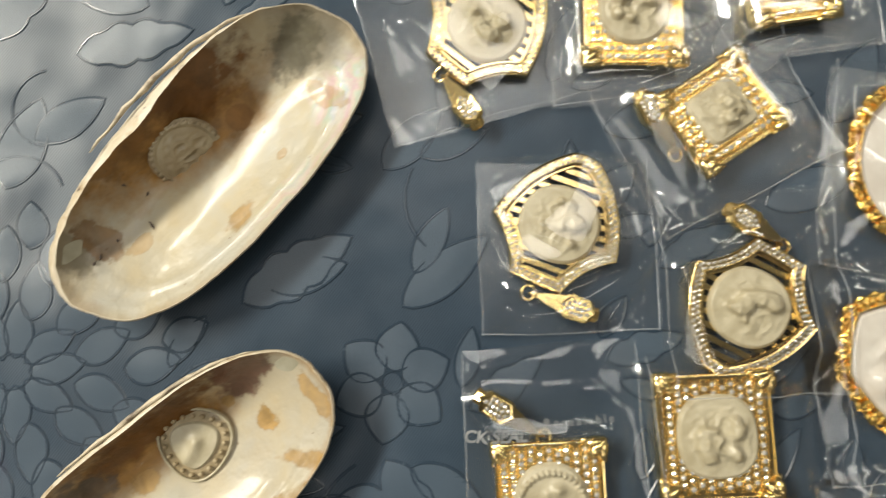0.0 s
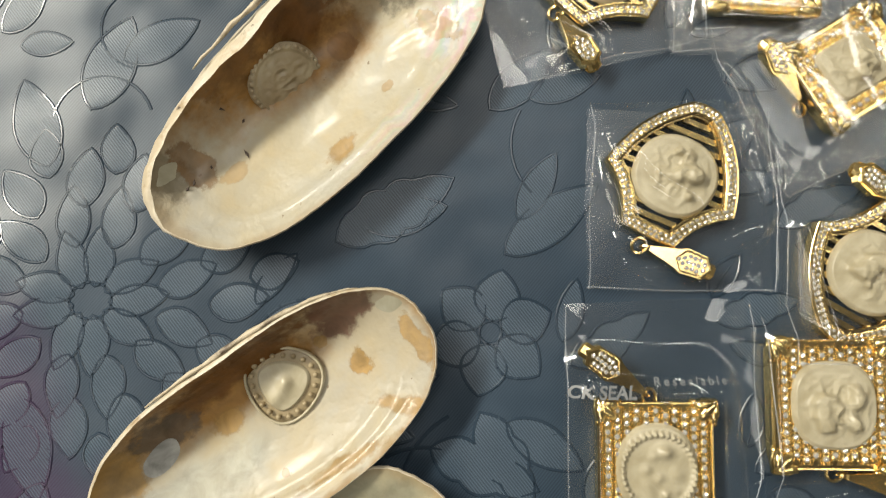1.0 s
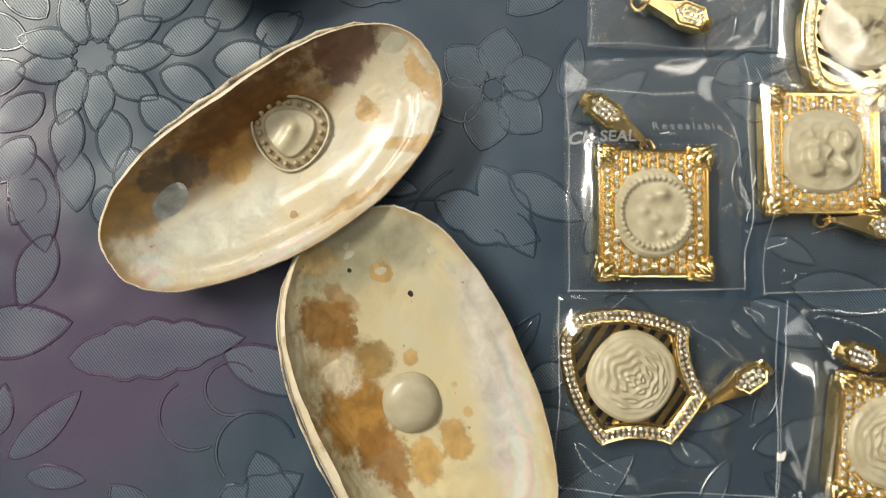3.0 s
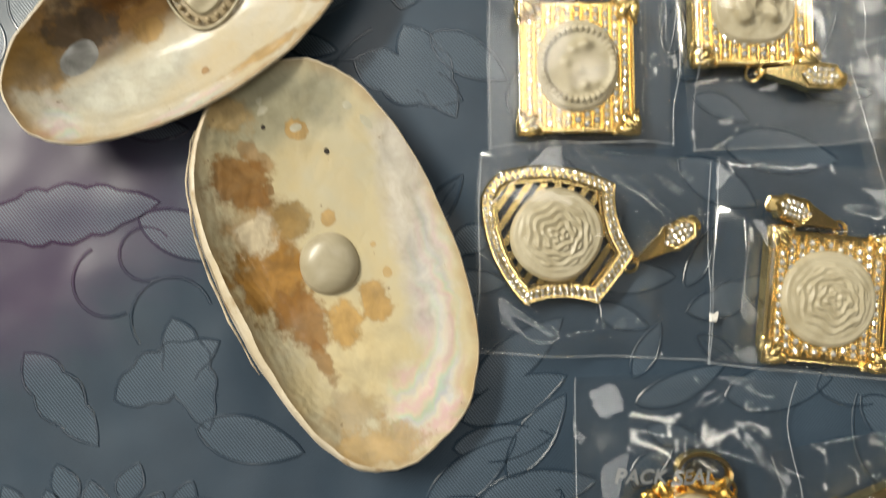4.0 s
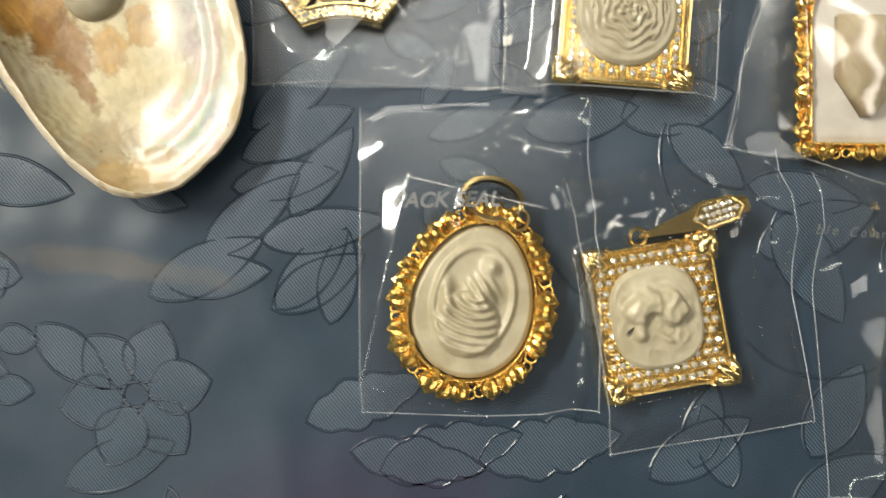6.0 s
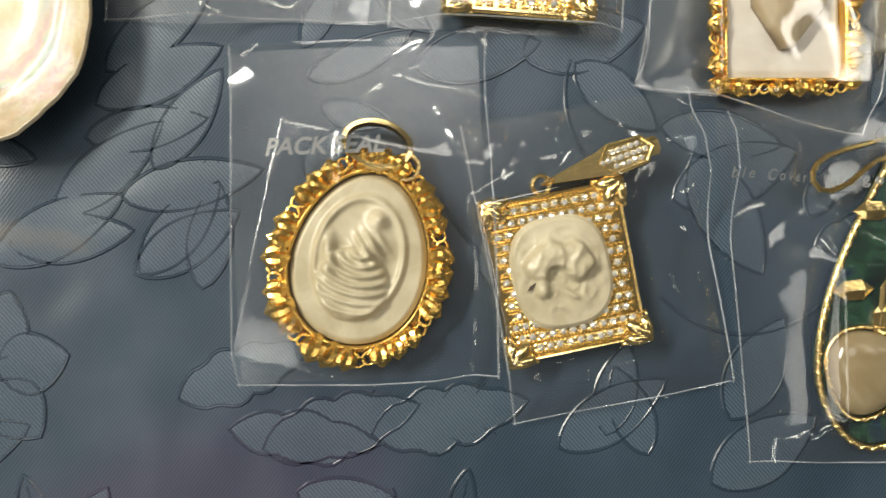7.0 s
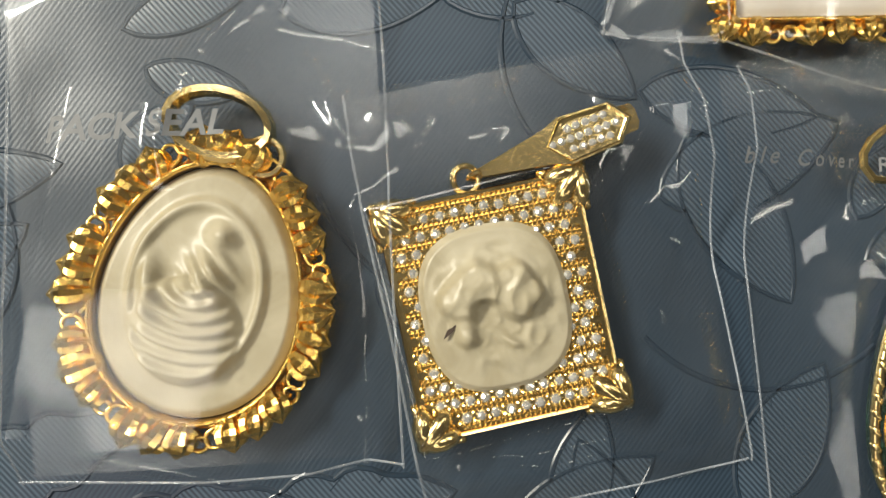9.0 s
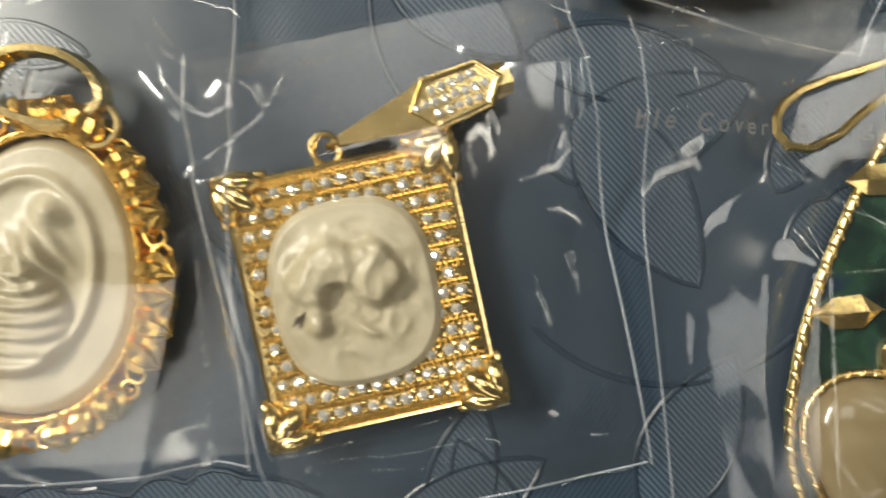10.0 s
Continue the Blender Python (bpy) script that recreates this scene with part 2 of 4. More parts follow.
def band(bm, outer, inner, z0, z1, chamfer=0.25):
    """A frame between two outlines with as many points."""
    n = len(outer)
    mid = lambda a, b, f: (a[0] + (b[0] - a[0]) * f, a[1] + (b[1] - a[1]) * f)
    f = 0.14
    loops = [[(*p, z0) for p in outer], [(*p, z1 - chamfer) for p in outer], [(*mid(a, b, f), z1) for a, b in zip(outer, inner)],
             [(*mid(b, a, f), z1) for a, b in zip(outer, inner)], [(*p, z1 - chamfer) for p in inner], [(*p, z0) for p in inner]]
    vs = [[bm.verts.new(p) for p in loop] for loop in loops]
    for k in range(6):
        a, b = vs[k], vs[(k + 1) % 6]
        for i in range(n):
            bm.faces.new((a[i], a[(i + 1) % n], b[(i + 1) % n], b[i]))


def ball(bm, x, y, z, rx, ry=None, rz=None, turn=0.0, seg=8, rings=5):
    ry, rz = ry or rx, rz or rx
    m = Matrix.LocRotScale((x, y, z), Euler((0, 0, turn)), (rx, ry, rz))
    bmesh.ops.create_uvsphere(bm, u_segments=seg, v_segments=rings, radius=1, matrix=m)


def along(outline, step, closed=True):
    """Points at even steps along an outline, each with its direction."""
    pts = [Vector(p) for p in outline]
    if closed:
        pts.append(pts[0])
    total = sum((b - a).length for a, b in zip(pts, pts[1:]))
    n = max(2, round(total / step))
    out, run, i = [], 0.0, 0
    for k in range(n):
        want = total * (k + (0 if closed else 0.5)) / n
        while run + (pts[i + 1] - pts[i]).length < want and i < len(pts) - 2:
            run += (pts[i + 1] - pts[i]).length
            i += 1
        d = (pts[i + 1] - pts[i]).normalized()
        out.append((pts[i] + d * (want - run), d))
    return out


def bowed(corners, bows, n=9):
    """An outline through corners; each edge bows outwards (plus) or inwards (minus) by so many millimetres."""
    out = []
    for i, a in enumerate(corners):
        a, b = Vector(a), Vector(corners[(i + 1) % len(corners)])
        d = (b - a).normalized()
        side = Vector((d.y, -d.x))
        for k in range(n):
            f = k / n
            out.append(tuple(a + (b - a) * f + side * bows[i] * 4 * f * (1 - f)))
    return out


def inset(outline, d):
    n, out = len(outline), []
    for i in range(n):
        p, a, b = Vector(outline[i]), Vector(outline[i - 1]), Vector(outline[(i + 1) % n])
        t = (b - a).normalized()
        out.append(tuple(p + Vector((-t.y, t.x)) * d))
    return out


def rounded(w, h, power=4.0, n=48):
    """A superellipse, anticlockwise."""
    out = []
    for k in range(n):
        a = 2 * math.pi * k / n
        c, s = math.cos(a), math.sin(a)
        r = (abs(c) ** power + abs(s) ** power) ** (-1 / power)
        out.append((w / 2 * r * c, h / 2 * r * s))
    return out


GEM = None


def gem_mesh(r=0.82):
    """One brilliant: table, eight crown facets, girdle."""
    global GEM
    if GEM is None:
        bm = bmesh.new()
        lo = [bm.verts.new((r * math.cos(a), r * math.sin(a), -0.2)) for a in (math.pi / 4 * k for k in range(8))]
        mid = [bm.verts.new((r * 0.72 * math.cos(a), r * 0.72 * math.sin(a), 0.22)) for a in (math.pi / 4 * (k + 0.5) for k in range(8))]
        hi = [bm.verts.new((r * 0.36 * math.cos(a), r * 0.36 * math.sin(a), 0.4)) for a in (math.pi / 2 * k for k in range(4))]
        for i in range(8):
            j = (i + 1) % 8
            bm.faces.new((lo[i], lo[j], mid[i]))
            bm.faces.new((lo[j], mid[j], mid[i]))
        for i in range(4):
            a, b, c = mid[2 * i - 1], mid[2 * i], hi[i]
            bm.faces.new((a, b, c))
            bm.faces.new((b, mid[(2 * i + 1) % 8], hi[(i + 1) % 4], c))
        bm.faces.new(hi)
        GEM = bpy.data.meshes.new("crystal")
        bm.to_mesh(GEM)
        bm.free()
        GEM.transform(Matrix.Scale(MM, 4))
        GEM.materials.append(CRYSTAL)
    return GEM


def set_crystal(parent, x, y, z, scale=1.0, tilt=6):
    ob = new("crystal", gem_mesh())
    ob.parent = parent
    ob.matrix_local = pose(x * MM, y * MM, z * MM, random.uniform(-tilt, tilt), random.uniform(-tilt, tilt), random.uniform(0, 45)) @ Matrix.Scale(scale, 4)
    return ob


def relief_cabochon(parent, outline, z0, height, kind, mat, label, turn=0.0, seed=0):
    """A carved cabochon: a dome over an outline with a raised design that thins out at the edge."""
    bm = bmesh.new()
    n, rings = len(outline), 44
    rnd = random.Random(seed)
    blobs = [(rnd.uniform(-0.5, 0.5), rnd.uniform(-0.55, 0.55), rnd.uniform(0.12, 0.26), rnd.uniform(0.3, 0.8)) for _ in range(13)]

    def design(u, v):
        c, s = math.cos(turn), math.sin(turn)
        u, v = u * c - v * s, u * s + v * c
        r, a = math.hypot(u, v), math.atan2(v, u)
        fade = max(0.0, 1 - (r / 0.82) ** 6)
        if kind == "rose":
            # petals in overlapping rings, each lifting towards its outer edge
            ring = int(r / 0.17)
            x = (r + 0.05 * math.cos((3 + ring) * a + 1.9 * ring)) / 0.17
            lift = x - math.floor(x)
            return fade * (0.5 * lift ** 1.6 * (1 - lift ** 14) + 0.42 * (1 - r))
        if kind == "beads":
            bead = math.exp(-((r - 0.78) / 0.06) ** 2) * (0.5 + 0.5 * math.cos(38 * a))
            core = sum(h * math.exp(-((u - x) ** 2 + (v - y) ** 2) / (q * q * 0.4)) for x, y, q, h in blobs)
            return 0.7 * bead + 0.42 * core * max(0.0, 1 - (r / 0.68) ** 6)
        if kind == "arcs":
            low = max(0.0, 1 - ((u + 0.03) / 0.42) ** 2 - ((v + 0.3) / 0.42) ** 2)
            fold = 0.5 + 0.5 * math.cos(60 * math.hypot(u * 0.8, v - 0.12))
            head = math.exp(-((u - 0.08) ** 2 + (v - 0.16) ** 2) / 0.03)
            knot = math.exp(-((u - 0.12) ** 2 + (v - 0.48) ** 2) / 0.012)
            arm = math.exp(-((u + 0.36 + 0.2 * v) ** 2) / 0.008 - ((v - 0.0) ** 2) / 0.06)
            edge = math.exp(-((math.hypot((u + 0.01) / 0.5, (v - 0.02) / 0.68) - 1) / 0.07) ** 2)
            hair = head * (0.8 + 0.2 * math.cos(40 * (u + v)))
            return 1.0 * low ** 0.5 * (0.6 + 0.4 * fold) + 0.95 * hair + 0.7 * knot + 0.7 * arm + 0.28 * edge
        if kind == "folds":
            wave = 1.2 - 5 * abs(noise.noise(Vector((u * 3.4 + seed, v * 5.0, 2.0)))) + 0.8 * noise.noise(Vector((u * 2.2, v * 2.2, seed)))
            return 0.36 * max(0.0, 1 - (r / 0.76) ** 8) * (0.6 + 0.4 * wave) + 0.5 * math.exp(-((r - 0.86) / 0.05) ** 2) * (0.5 + 0.5 * math.cos(34 * a))
        if kind == "leafy":
            leaf = math.exp(-((v - 0.35 * u - 0.05) / 0.3) ** 2)
            return fade * (0.7 * leaf * max(0.0, min(1.0, u * 2 + 0.9)) + 0.5 * math.exp(-((u + 0.2) ** 2 + (v + 0.1) ** 2) / 0.05))
        if kind in ("plain", "dome"):
            return 0.0
        g = sum(h * math.exp(-((u - x) ** 2 + (v - y) ** 2) / (q * q)) for x, y, q, h in blobs)
        ridge = 1 - 3.2 * abs(noise.noise(Vector((u * 3.0 + seed, v * 3.0, 0.5 * seed))))
        fine = 1 - 3.0 * abs(noise.noise(Vector((u * 6.5, v * 6.5, seed + 3.0))))
        body = min(1.0, max(0.0, (g - 0.5) * 2.4 + 0.5 * ridge * 0.4))
        return fade * (0.62 * body * body * (3 - 2 * body) + 0.3 * g + 0.14 * max(-0.4, ridge) + 0.05 * max(-0.4, fine))

    big = max(math.hypot(*p) for p in outline)
    prev = [bm.verts.new((p[0], p[1], z0)) for p in outline]
    for k in range(rings):
        s = 1 - (k / rings) ** 1.15
        edge = 1 - s ** 5
        row = []
        for p in outline:
            x, y = p[0] * s, p[1] * s
            z = z0 + height * (0.45 + 0.12 * (1 - s * s)) * min(1.0, edge * 2 + 0.35) + height * 0.76 * design(x / big, y / big) * min(1, edge * 3)
            if kind == "dome":
                z = z0 + height * 0.6 * math.sqrt(max(0.0, 1 - s ** 2.6))
            row.append(bm.verts.new((x, y, z)))
        for i in range(n):
            bm.faces.new((prev[i], prev[(i + 1) % n], row[(i + 1) % n], row[i]))
        prev = row
    bm.faces.new(prev)
    return part("cabochon", bm, mat, parent, label, True)


def bail(parent, x, y, z, turn, length=17.0, mat=None, ring=True, lean=8):
    """A folded pendant loop with a hexagon of small crystals; it points along turn from its jump ring."""
    mat = mat or GOLD
    top = new("bail")
    top.parent = parent
    top.matrix_local = pose(x * MM, y * MM, z * MM, 0, -lean, turn)
    bm = bmesh.new()
    # two blades that meet at the ring and open to a rounded head
    up = [(1.4, -0.6), (length * 0.5, -2.3), (length * 0.6, -3.1), (length * 0.9, -2.7), (length, 0), (length * 0.9, 2.7), (length * 0.6, 3.1), (length * 0.5, 2.3), (1.4, 0.6)]
    prism(bm, up, 0.3, 2.75, 0.5)
    prism(bm, [(p[0] * 0.97, p[1] * 0.85) for p in up], -0.55, 0.2, 0.2)
    tube(bm, [(length * 0.93, 0, 2.2), (length * 1.02, 0, 1.2), (length * 1.02, 0, 0.4), (length * 0.93, 0, -0.3)], 1.7, 6, False, 0.35)
    part("loop", bm, mat, top)
    bm = bmesh.new()
    hexa = [(length * 0.5, 0), (length * 0.6, -2.4), (length * 0.88, -2.1), (length * 0.96, 0), (length * 0.88, 2.1), (length * 0.6, 2.4)]
    tube(bm, [(*p, 2.75) for p in hexa], 0.28, 5, True)
    part("hexagon_rim", bm, mat, top)
    for k in range(9):
        gx = length * 0.525 + k * 1.12
        reach = 2.0 - max(0.0, length * 0.62 - gx) * 1.2 - max(0.0, gx - length * 0.86) * 1.2
        count = max(1, int(reach / 0.64)) if gx < length * 0.945 else 0
        for s in range(count):
            set_crystal(top, gx, (s - (count - 1) / 2) * 1.32, 2.85, 0.72, 12)
    if ring:
        bm = bmesh.new()
        tube(bm, [(1.6 * math.cos(a) - 0.3, 1.7 * math.sin(a), 0.9 + 0.5 * math.sin(a)) for a in (2 * math.pi * k / 18 for k in range(18))], 0.42, 6, True)
        tube(bm, [(1.3 + 1.2 * math.cos(a), 0.2 * math.sin(a), 1.0 + 1.1 * math.sin(a)) for a in (2 * math.pi * k / 14 for k in range(14))], 0.36, 6, True)
        part("jump_ring", bm, mat, top)
    return top


def corner_claw(parent, x, y, z, turn):
    """Three teardrop lobes fanned over a corner."""
    bm = bmesh.new()
    for a, r, l in ((-0.65, 1.45, 2.7), (0.0, 1.6, 3.4), (0.65, 1.45, 2.7)):
        a += turn
        ball(bm, x + math.cos(turn) * 0.8 - math.cos(a) * 2.2, y + math.sin(turn) * 0.8 - math.sin(a) * 2.2, z + 0.35, l, r, 1.9, a, 10, 7)
    for s in (-1, 1):
        a = turn + s * 1.0
        ball(bm, x - math.cos(a) * 3.4, y - math.sin(a) * 3.4, z, 1.6, 0.6, 0.9, a, 6, 5)
    part("corner_claw", bm, GOLD, parent, "", True)


def framed_pendant(x, y, turn, w, h, cab, cab_power, kind, label, bail_at, bail_turn, upright=False, seed=0, mat=None, shift=(0, 0), bail_len=17.0):
    """A rectangular gold frame set with rows of crystals round a carved cabochon."""
    top = thing("crystal_frame_pendant", x, y, 0.9, turn, label, "pendant", "gold pendants")
    bm = bmesh.new()
    prism(bm, rounded(w, h, 14, 56), 0, 3.3, 0.35)
    part("frame_plate", bm, GOLD, top)
    bm = bmesh.new()
    tube(bm, [(*p, 3.35) for p in rounded(w - 0.5, h - 0.5, 14, 56)], 0.24, 5, True)
    part("frame_edge", bm, GOLD, top)
    cw, ch = cab
    inside = lambda px, py, grow: (abs((px - shift[0]) / (cw / 2 + grow)) ** cab_power + abs((py - shift[1]) / (ch / 2 + grow)) ** cab_power) < 1
    a_half, b_half = (w / 2, h / 2) if not upright else (h / 2, w / 2)
    rows = int((2 * b_half - 1.6) / 2.08)
    # fine beaded ridges between the rows of stones
    bm = bmesh.new()
    for r in range(rows + 1):
        for off in (-0.3, 0.3):
            q = (r - rows / 2) * 2.08 + off
            n = int(2 * (a_half - 1) / 0.62)
            for k in range(n):
                p = -a_half + 1 + (k + 0.5) * 2 * (a_half - 1) / n
                px, py = (p, q) if not upright else (q, p)
                if inside(px, py, -0.3):
                    continue
                s = 0.33
                vs = [bm.verts.new((px + dx * s, py + dy * s, 3.25)) for dx, dy in ((-1, -1), (1, -1), (1, 1), (-1, 1))]
                tip = bm.verts.new((px, py, 3.66))
                for i in range(4):
                    bm.faces.new((vs[i], vs[(i + 1) % 4], tip))
    # bead prongs that hold the stones
    for r in range(rows):
        n = int((2 * a_half - 2.2) / 1.86)
        for k in range(n + 1):
            for off in (-0.5, 0.5):
                p, q = (k - n / 2) * 1.86 + (0.45 if r % 2 else -0.45), (r + 0.5 - rows / 2) * 2.08 + off
                px, py = (p, q) if not upright else (q, p)
                if inside(px, py, -0.2) or abs(px) > w / 2 - 0.8 or abs(py) > h / 2 - 0.8:
                    continue
                ball(bm, px, py, 3.45, 0.34, 0.34, 0.42, 0, 5, 4)
    part("milgrain", bm, GOLD, top)
    tagged(top.children[-1], kind="stuff")
    for r in range(rows):
        q = (r + 0.5 - rows / 2) * 2.08
        n = int((2 * a_half - 2.2) / 1.86)
        for k in range(n):
            p = (k + 0.5 - n / 2) * 1.86 + (0.45 if r % 2 else -0.45)
            px, py = (p, q) if not upright else (q, p)
            if inside(px, py, -0.2) or (abs(px) > w / 2 - 4.0 and abs(py) > h / 2 - 4.0) or abs(px) > w / 2 - 1.3 or abs(py) > h / 2 - 1.3:
                continue
            set_crystal(top, px, py, 3.58, random.uniform(0.84, 0.94), 18)
    for sx in (-1, 1):
        for sy in (-1, 1):
            corner_claw(top, sx * (w / 2 - 0.6), sy * (h / 2 - 0.6), 3.3, math.atan2(sy, sx))
    cabochon = relief_cabochon(top, rounded(cw, ch, cab_power, 120), 3.3, 2.8, kind, mat or PEARL, "cream carved mother-of-pearl cabochon", seed=seed)
    cabochon.location = (shift[0] * MM, shift[1] * MM, 0)
    bail(top, *bail_at, 0.6, bail_turn, bail_len)
    return top


SHIELD = [(6.8, 15.9), (-6.8, 15.9), (-16.5, 3.6), (-3.6, -18.0), (3.6, -18.0), (16.5, 3.6)]
SHIELD_BOW = [0.3, -1.5, 2.5, 0.6, 2.5, -1.5]


def shield_pendant(x, y, turn, size, kind, label, bail_turn, seed=0, bail_at=(0, 17.4)):
    """A shield-shaped gold rim of small crystals with slanting bars behind a carved cabochon."""
    top = thing("shield_pendant", x, y, 0.9, turn, label, "pendant", "gold pendants")
    sc = lambda pts: [(p[0] * size, p[1] * size) for p in pts]
    outer = bowed(sc(SHIELD), [b * size for b in SHIELD_BOW], 9)
    inner, slim = inset(outer, 2.9 * size), inset(outer, 3.6 * size)
    bm = bmesh.new()
    band(bm, outer, inner, 0, 3.0, 0.3)
    part("rim", bm, GOLD, top)
    bm = bmesh.new()
    band(bm, inset(outer, 2.95 * size), slim, 0.2, 2.6, 0.2)
    part("inner_rim", bm, GOLD, top)
    bm = bmesh.new()
    tube(bm, [(*p, 3.0) for p in inset(outer, 0.3)], 0.3, 5, True)
    tube(bm, [(*p, 3.0) for p in inset(outer, 2.65 * size)], 0.3, 5, True)
    part("rim_edge", bm, GOLD, top)
    for depth in (0.9, 2.05):
        for p, d in along(inset(outer, depth * size), 1.3):
            set_crystal(top, p.x, p.y, 3.06, 0.64, 18)
    # slanting bars, cut where they meet the rim
    n = len(slim)
    way, across = Vector((math.cos(0.06), math.sin(0.06))), Vector((-math.sin(0.06), math.cos(0.06)))
    for k in range(-6, 7):
        q = k * 2.75 * size
        cuts = []
        for i in range(n):
            a, b = Vector(slim[i]), Vector(slim[(i + 1) % n])
            u, v = a.dot(across) - q, b.dot(across) - q
            if (u < 0) != (v < 0):
                cuts.append((a + (b - a) * u / (u - v)).dot(way))
        if len(cuts) < 2:
            continue
        lo, hi = min(cuts) - 0.3, max(cuts) + 0.3
        bm = bmesh.new()
        e = 0.68 * size
        prism(bm, [tuple(way * s + across * (q + t)) for s, t in ((lo, -e), (hi, -e), (hi, e), (lo, e))], 0.6, 1.9, 0.15)
        part("bar", bm, GOLD, top)
    relief_cabochon(top, rounded(20.2 * size, 19.4 * size, 2.2, 120), 1.9, 3.0, kind, PEARL, "frosted carved mother-of-pearl disc", seed=seed)
    bail(top, bail_at[0] * size, bail_at[1] * size, 0.6, bail_turn, 16.0)
    return top


def pod(bm, x, y, z, rx, ry, rz, turn, tilt):
    """A ribbed seed pod, pointing along turn."""
    n, rings = 18, 9
    m = pose(x, y, z, 0, -tilt, math.degrees(turn))
    rows = []
    for i in range(1, rings):
        q = math.pi * i / rings
        row = []
        for j in range(n):
            b = 2 * math.pi * j / n
            k = math.sin(q) * (1 if j % 2 else 0.8) * (1.12 - 0.25 * math.cos(q))
            row.append(bm.verts.new(m @ Vector((-rx * math.cos(q), ry * k * math.cos(b), rz * k * math.sin(b)))))
        rows.append(row)
    ends = [bm.verts.new(m @ Vector((-rx, 0, 0))), bm.verts.new(m @ Vector((rx * 1.25, 0, 0)))]
    for ra, rb in zip(rows, rows[1:]):
        for j in range(n):
            bm.faces.new((ra[j], rb[j], rb[(j + 1) % n], ra[(j + 1) % n]))
    for j in range(n):
        bm.faces.new((ends[0], rows[0][j], rows[0][(j + 1) % n]))
        bm.faces.new((ends[1], rows[-1][(j + 1) % n], rows[-1][j]))


def blossom_rim(top, outline, step, mat, size=1.0, seed=0):
    """A rim of ribbed gold pods, pointed leaves and open scrolls, each a part of its own kind."""
    rnd = random.Random(seed)
    for k, (p, d) in enumerate(along(outline, step)):
        out = Vector((d.y, -d.x))
        a = math.atan2(out.y, out.x)
        bm = bmesh.new()
        if k % 4 != 2:
            lean = rnd.uniform(-0.35, 0.35)
            big = size * rnd.uniform(0.9, 1.12)
            pod(bm, p.x + out.x * 0.1 * size, p.y + out.y * 0.1 * size, 2.5 + rnd.uniform(-0.2, 0.3), 1.8 * big, 1.6 * big, 1.6 * big, a + lean, rnd.uniform(4, 26))
            for b in (a + 1.25 + lean, a - 1.25 + lean):
                ball(bm, p.x - out.x * 0.9 * size + math.cos(b) * 1.2 * size, p.y - out.y * 0.9 * size + math.sin(b) * 1.2 * size, 2.0, 1.3 * size, 0.42 * size, 0.6, b - 0.3 * math.copysign(1, b - a), 6, 4)
            name = "seed_pod"
        else:
            for turn, r0, side in ((1.2, 1.35, 0.9), (-2.0, 1.15, -1.0)):
                pts = []
                for j in range(14):
                    b, r = a + turn + j * 0.5, (r0 - j * 0.06) * size
                    pts.append((p.x + out.x * 0.6 + r * math.cos(b) + d.x * side, p.y + out.y * 0.6 + r * math.sin(b) + d.y * side, 2.1 + 0.05 * j))
                tube(bm, pts, [0.4 - 0.012 * j for j in range(14)], 5)
            name = "scroll"
        part(name, bm, mat, top, "", name == "scroll")


def rope(top, outline, z, r, mat, name="rope_edge", step=1.1):
    """A twisted gold wire round an outline, as slanting beads on a core."""
    bm = bmesh.new()
    tube(bm, [(*p, z) for p in outline], r * 0.75, 5, True)
    for p, d in along(outline, step):
        a = math.atan2(d.y, d.x) + 0.6
        ball(bm, p.x, p.y, z + 0.15, r * 1.35, r * 0.62, r * 0.8, a, 6, 4)
    part(name, bm, mat, top, "", True)


# ---- the setting ----
def slab(name, x0, x1, y0, y1, z0, z1, mat, kind="structure", label="", category=""):
    bm = bmesh.new()
    vs = [bm.verts.new((x, y, z)) for z in (z0, z1) for x, y in ((x0, y0), (x1, y0), (x1, y1), (x0, y1))]
    for f in ((3, 2, 1, 0), (4, 5, 6, 7), (0, 1, 5, 4), (1, 2, 6, 5), (2, 3, 7, 6), (3, 0, 4, 7)):
        bm.faces.new([vs[i] for i in f])
    return tagged(part(name, bm, mat), label, category, "", kind)


# unseen room shell; wall and ceiling tones set what gold and film reflect
WALL = plain("painted_wall", (0.2, 0.19, 0.175), 0.8)
CEIL = plain("grey_ceiling", (0.34, 0.34, 0.33), 0.8)
WOOD = plain("table_wood", (0.16, 0.1, 0.06), 0.5)
slab("floor", -2200, 2200, -2200, 2200, -800, -750, plain("floor_tile", (0.3, 0.28, 0.26), 0.4))
slab("ceiling", -2200, 2200, -2200, 2200, 1600, 1650, CEIL)
slab("wall_west", -2260, -2200, -2200, 2200, -750, 1600, WALL)
slab("wall_east", 2200, 2260, -2200, 2200, -750, 1600, WALL)
slab("wall_north", -2260, 2260, 2200, 2260, -750, 1600, WALL)
slab("wall_south", -2260, 2260, -2260, -2200, -750, 1600, WALL)
table = thing("table", 0, 0, -750, 0, "plain wooden table under the vinyl cloth", "table")
for lx in (-540, 540):
    for ly in (-390, 390):
        bm = bmesh.new()
        prism(bm, [(lx - 30, ly - 30), (lx + 30, ly - 30), (lx + 30, ly + 30), (lx - 30, ly + 30)], 0, 715, 2)
        part("leg", bm, WOOD, table)
bm = bmesh.new()
prism(bm, rounded(1200, 900, 30, 48), 715, 748, 3)
part("tabletop", bm, WOOD, table)

# the embossed vinyl cloth: a sheet with raised leaves, petals and lines
cloth = thing("tablecloth", 0, 0, 0, 0, "slate-blue vinyl tablecloth embossed with glossy flowers and leaves", "tablecloth")
bm = bmesh.new()
prism(bm, rounded(1204, 904, 30, 48), -1.8, 0, 0.3)
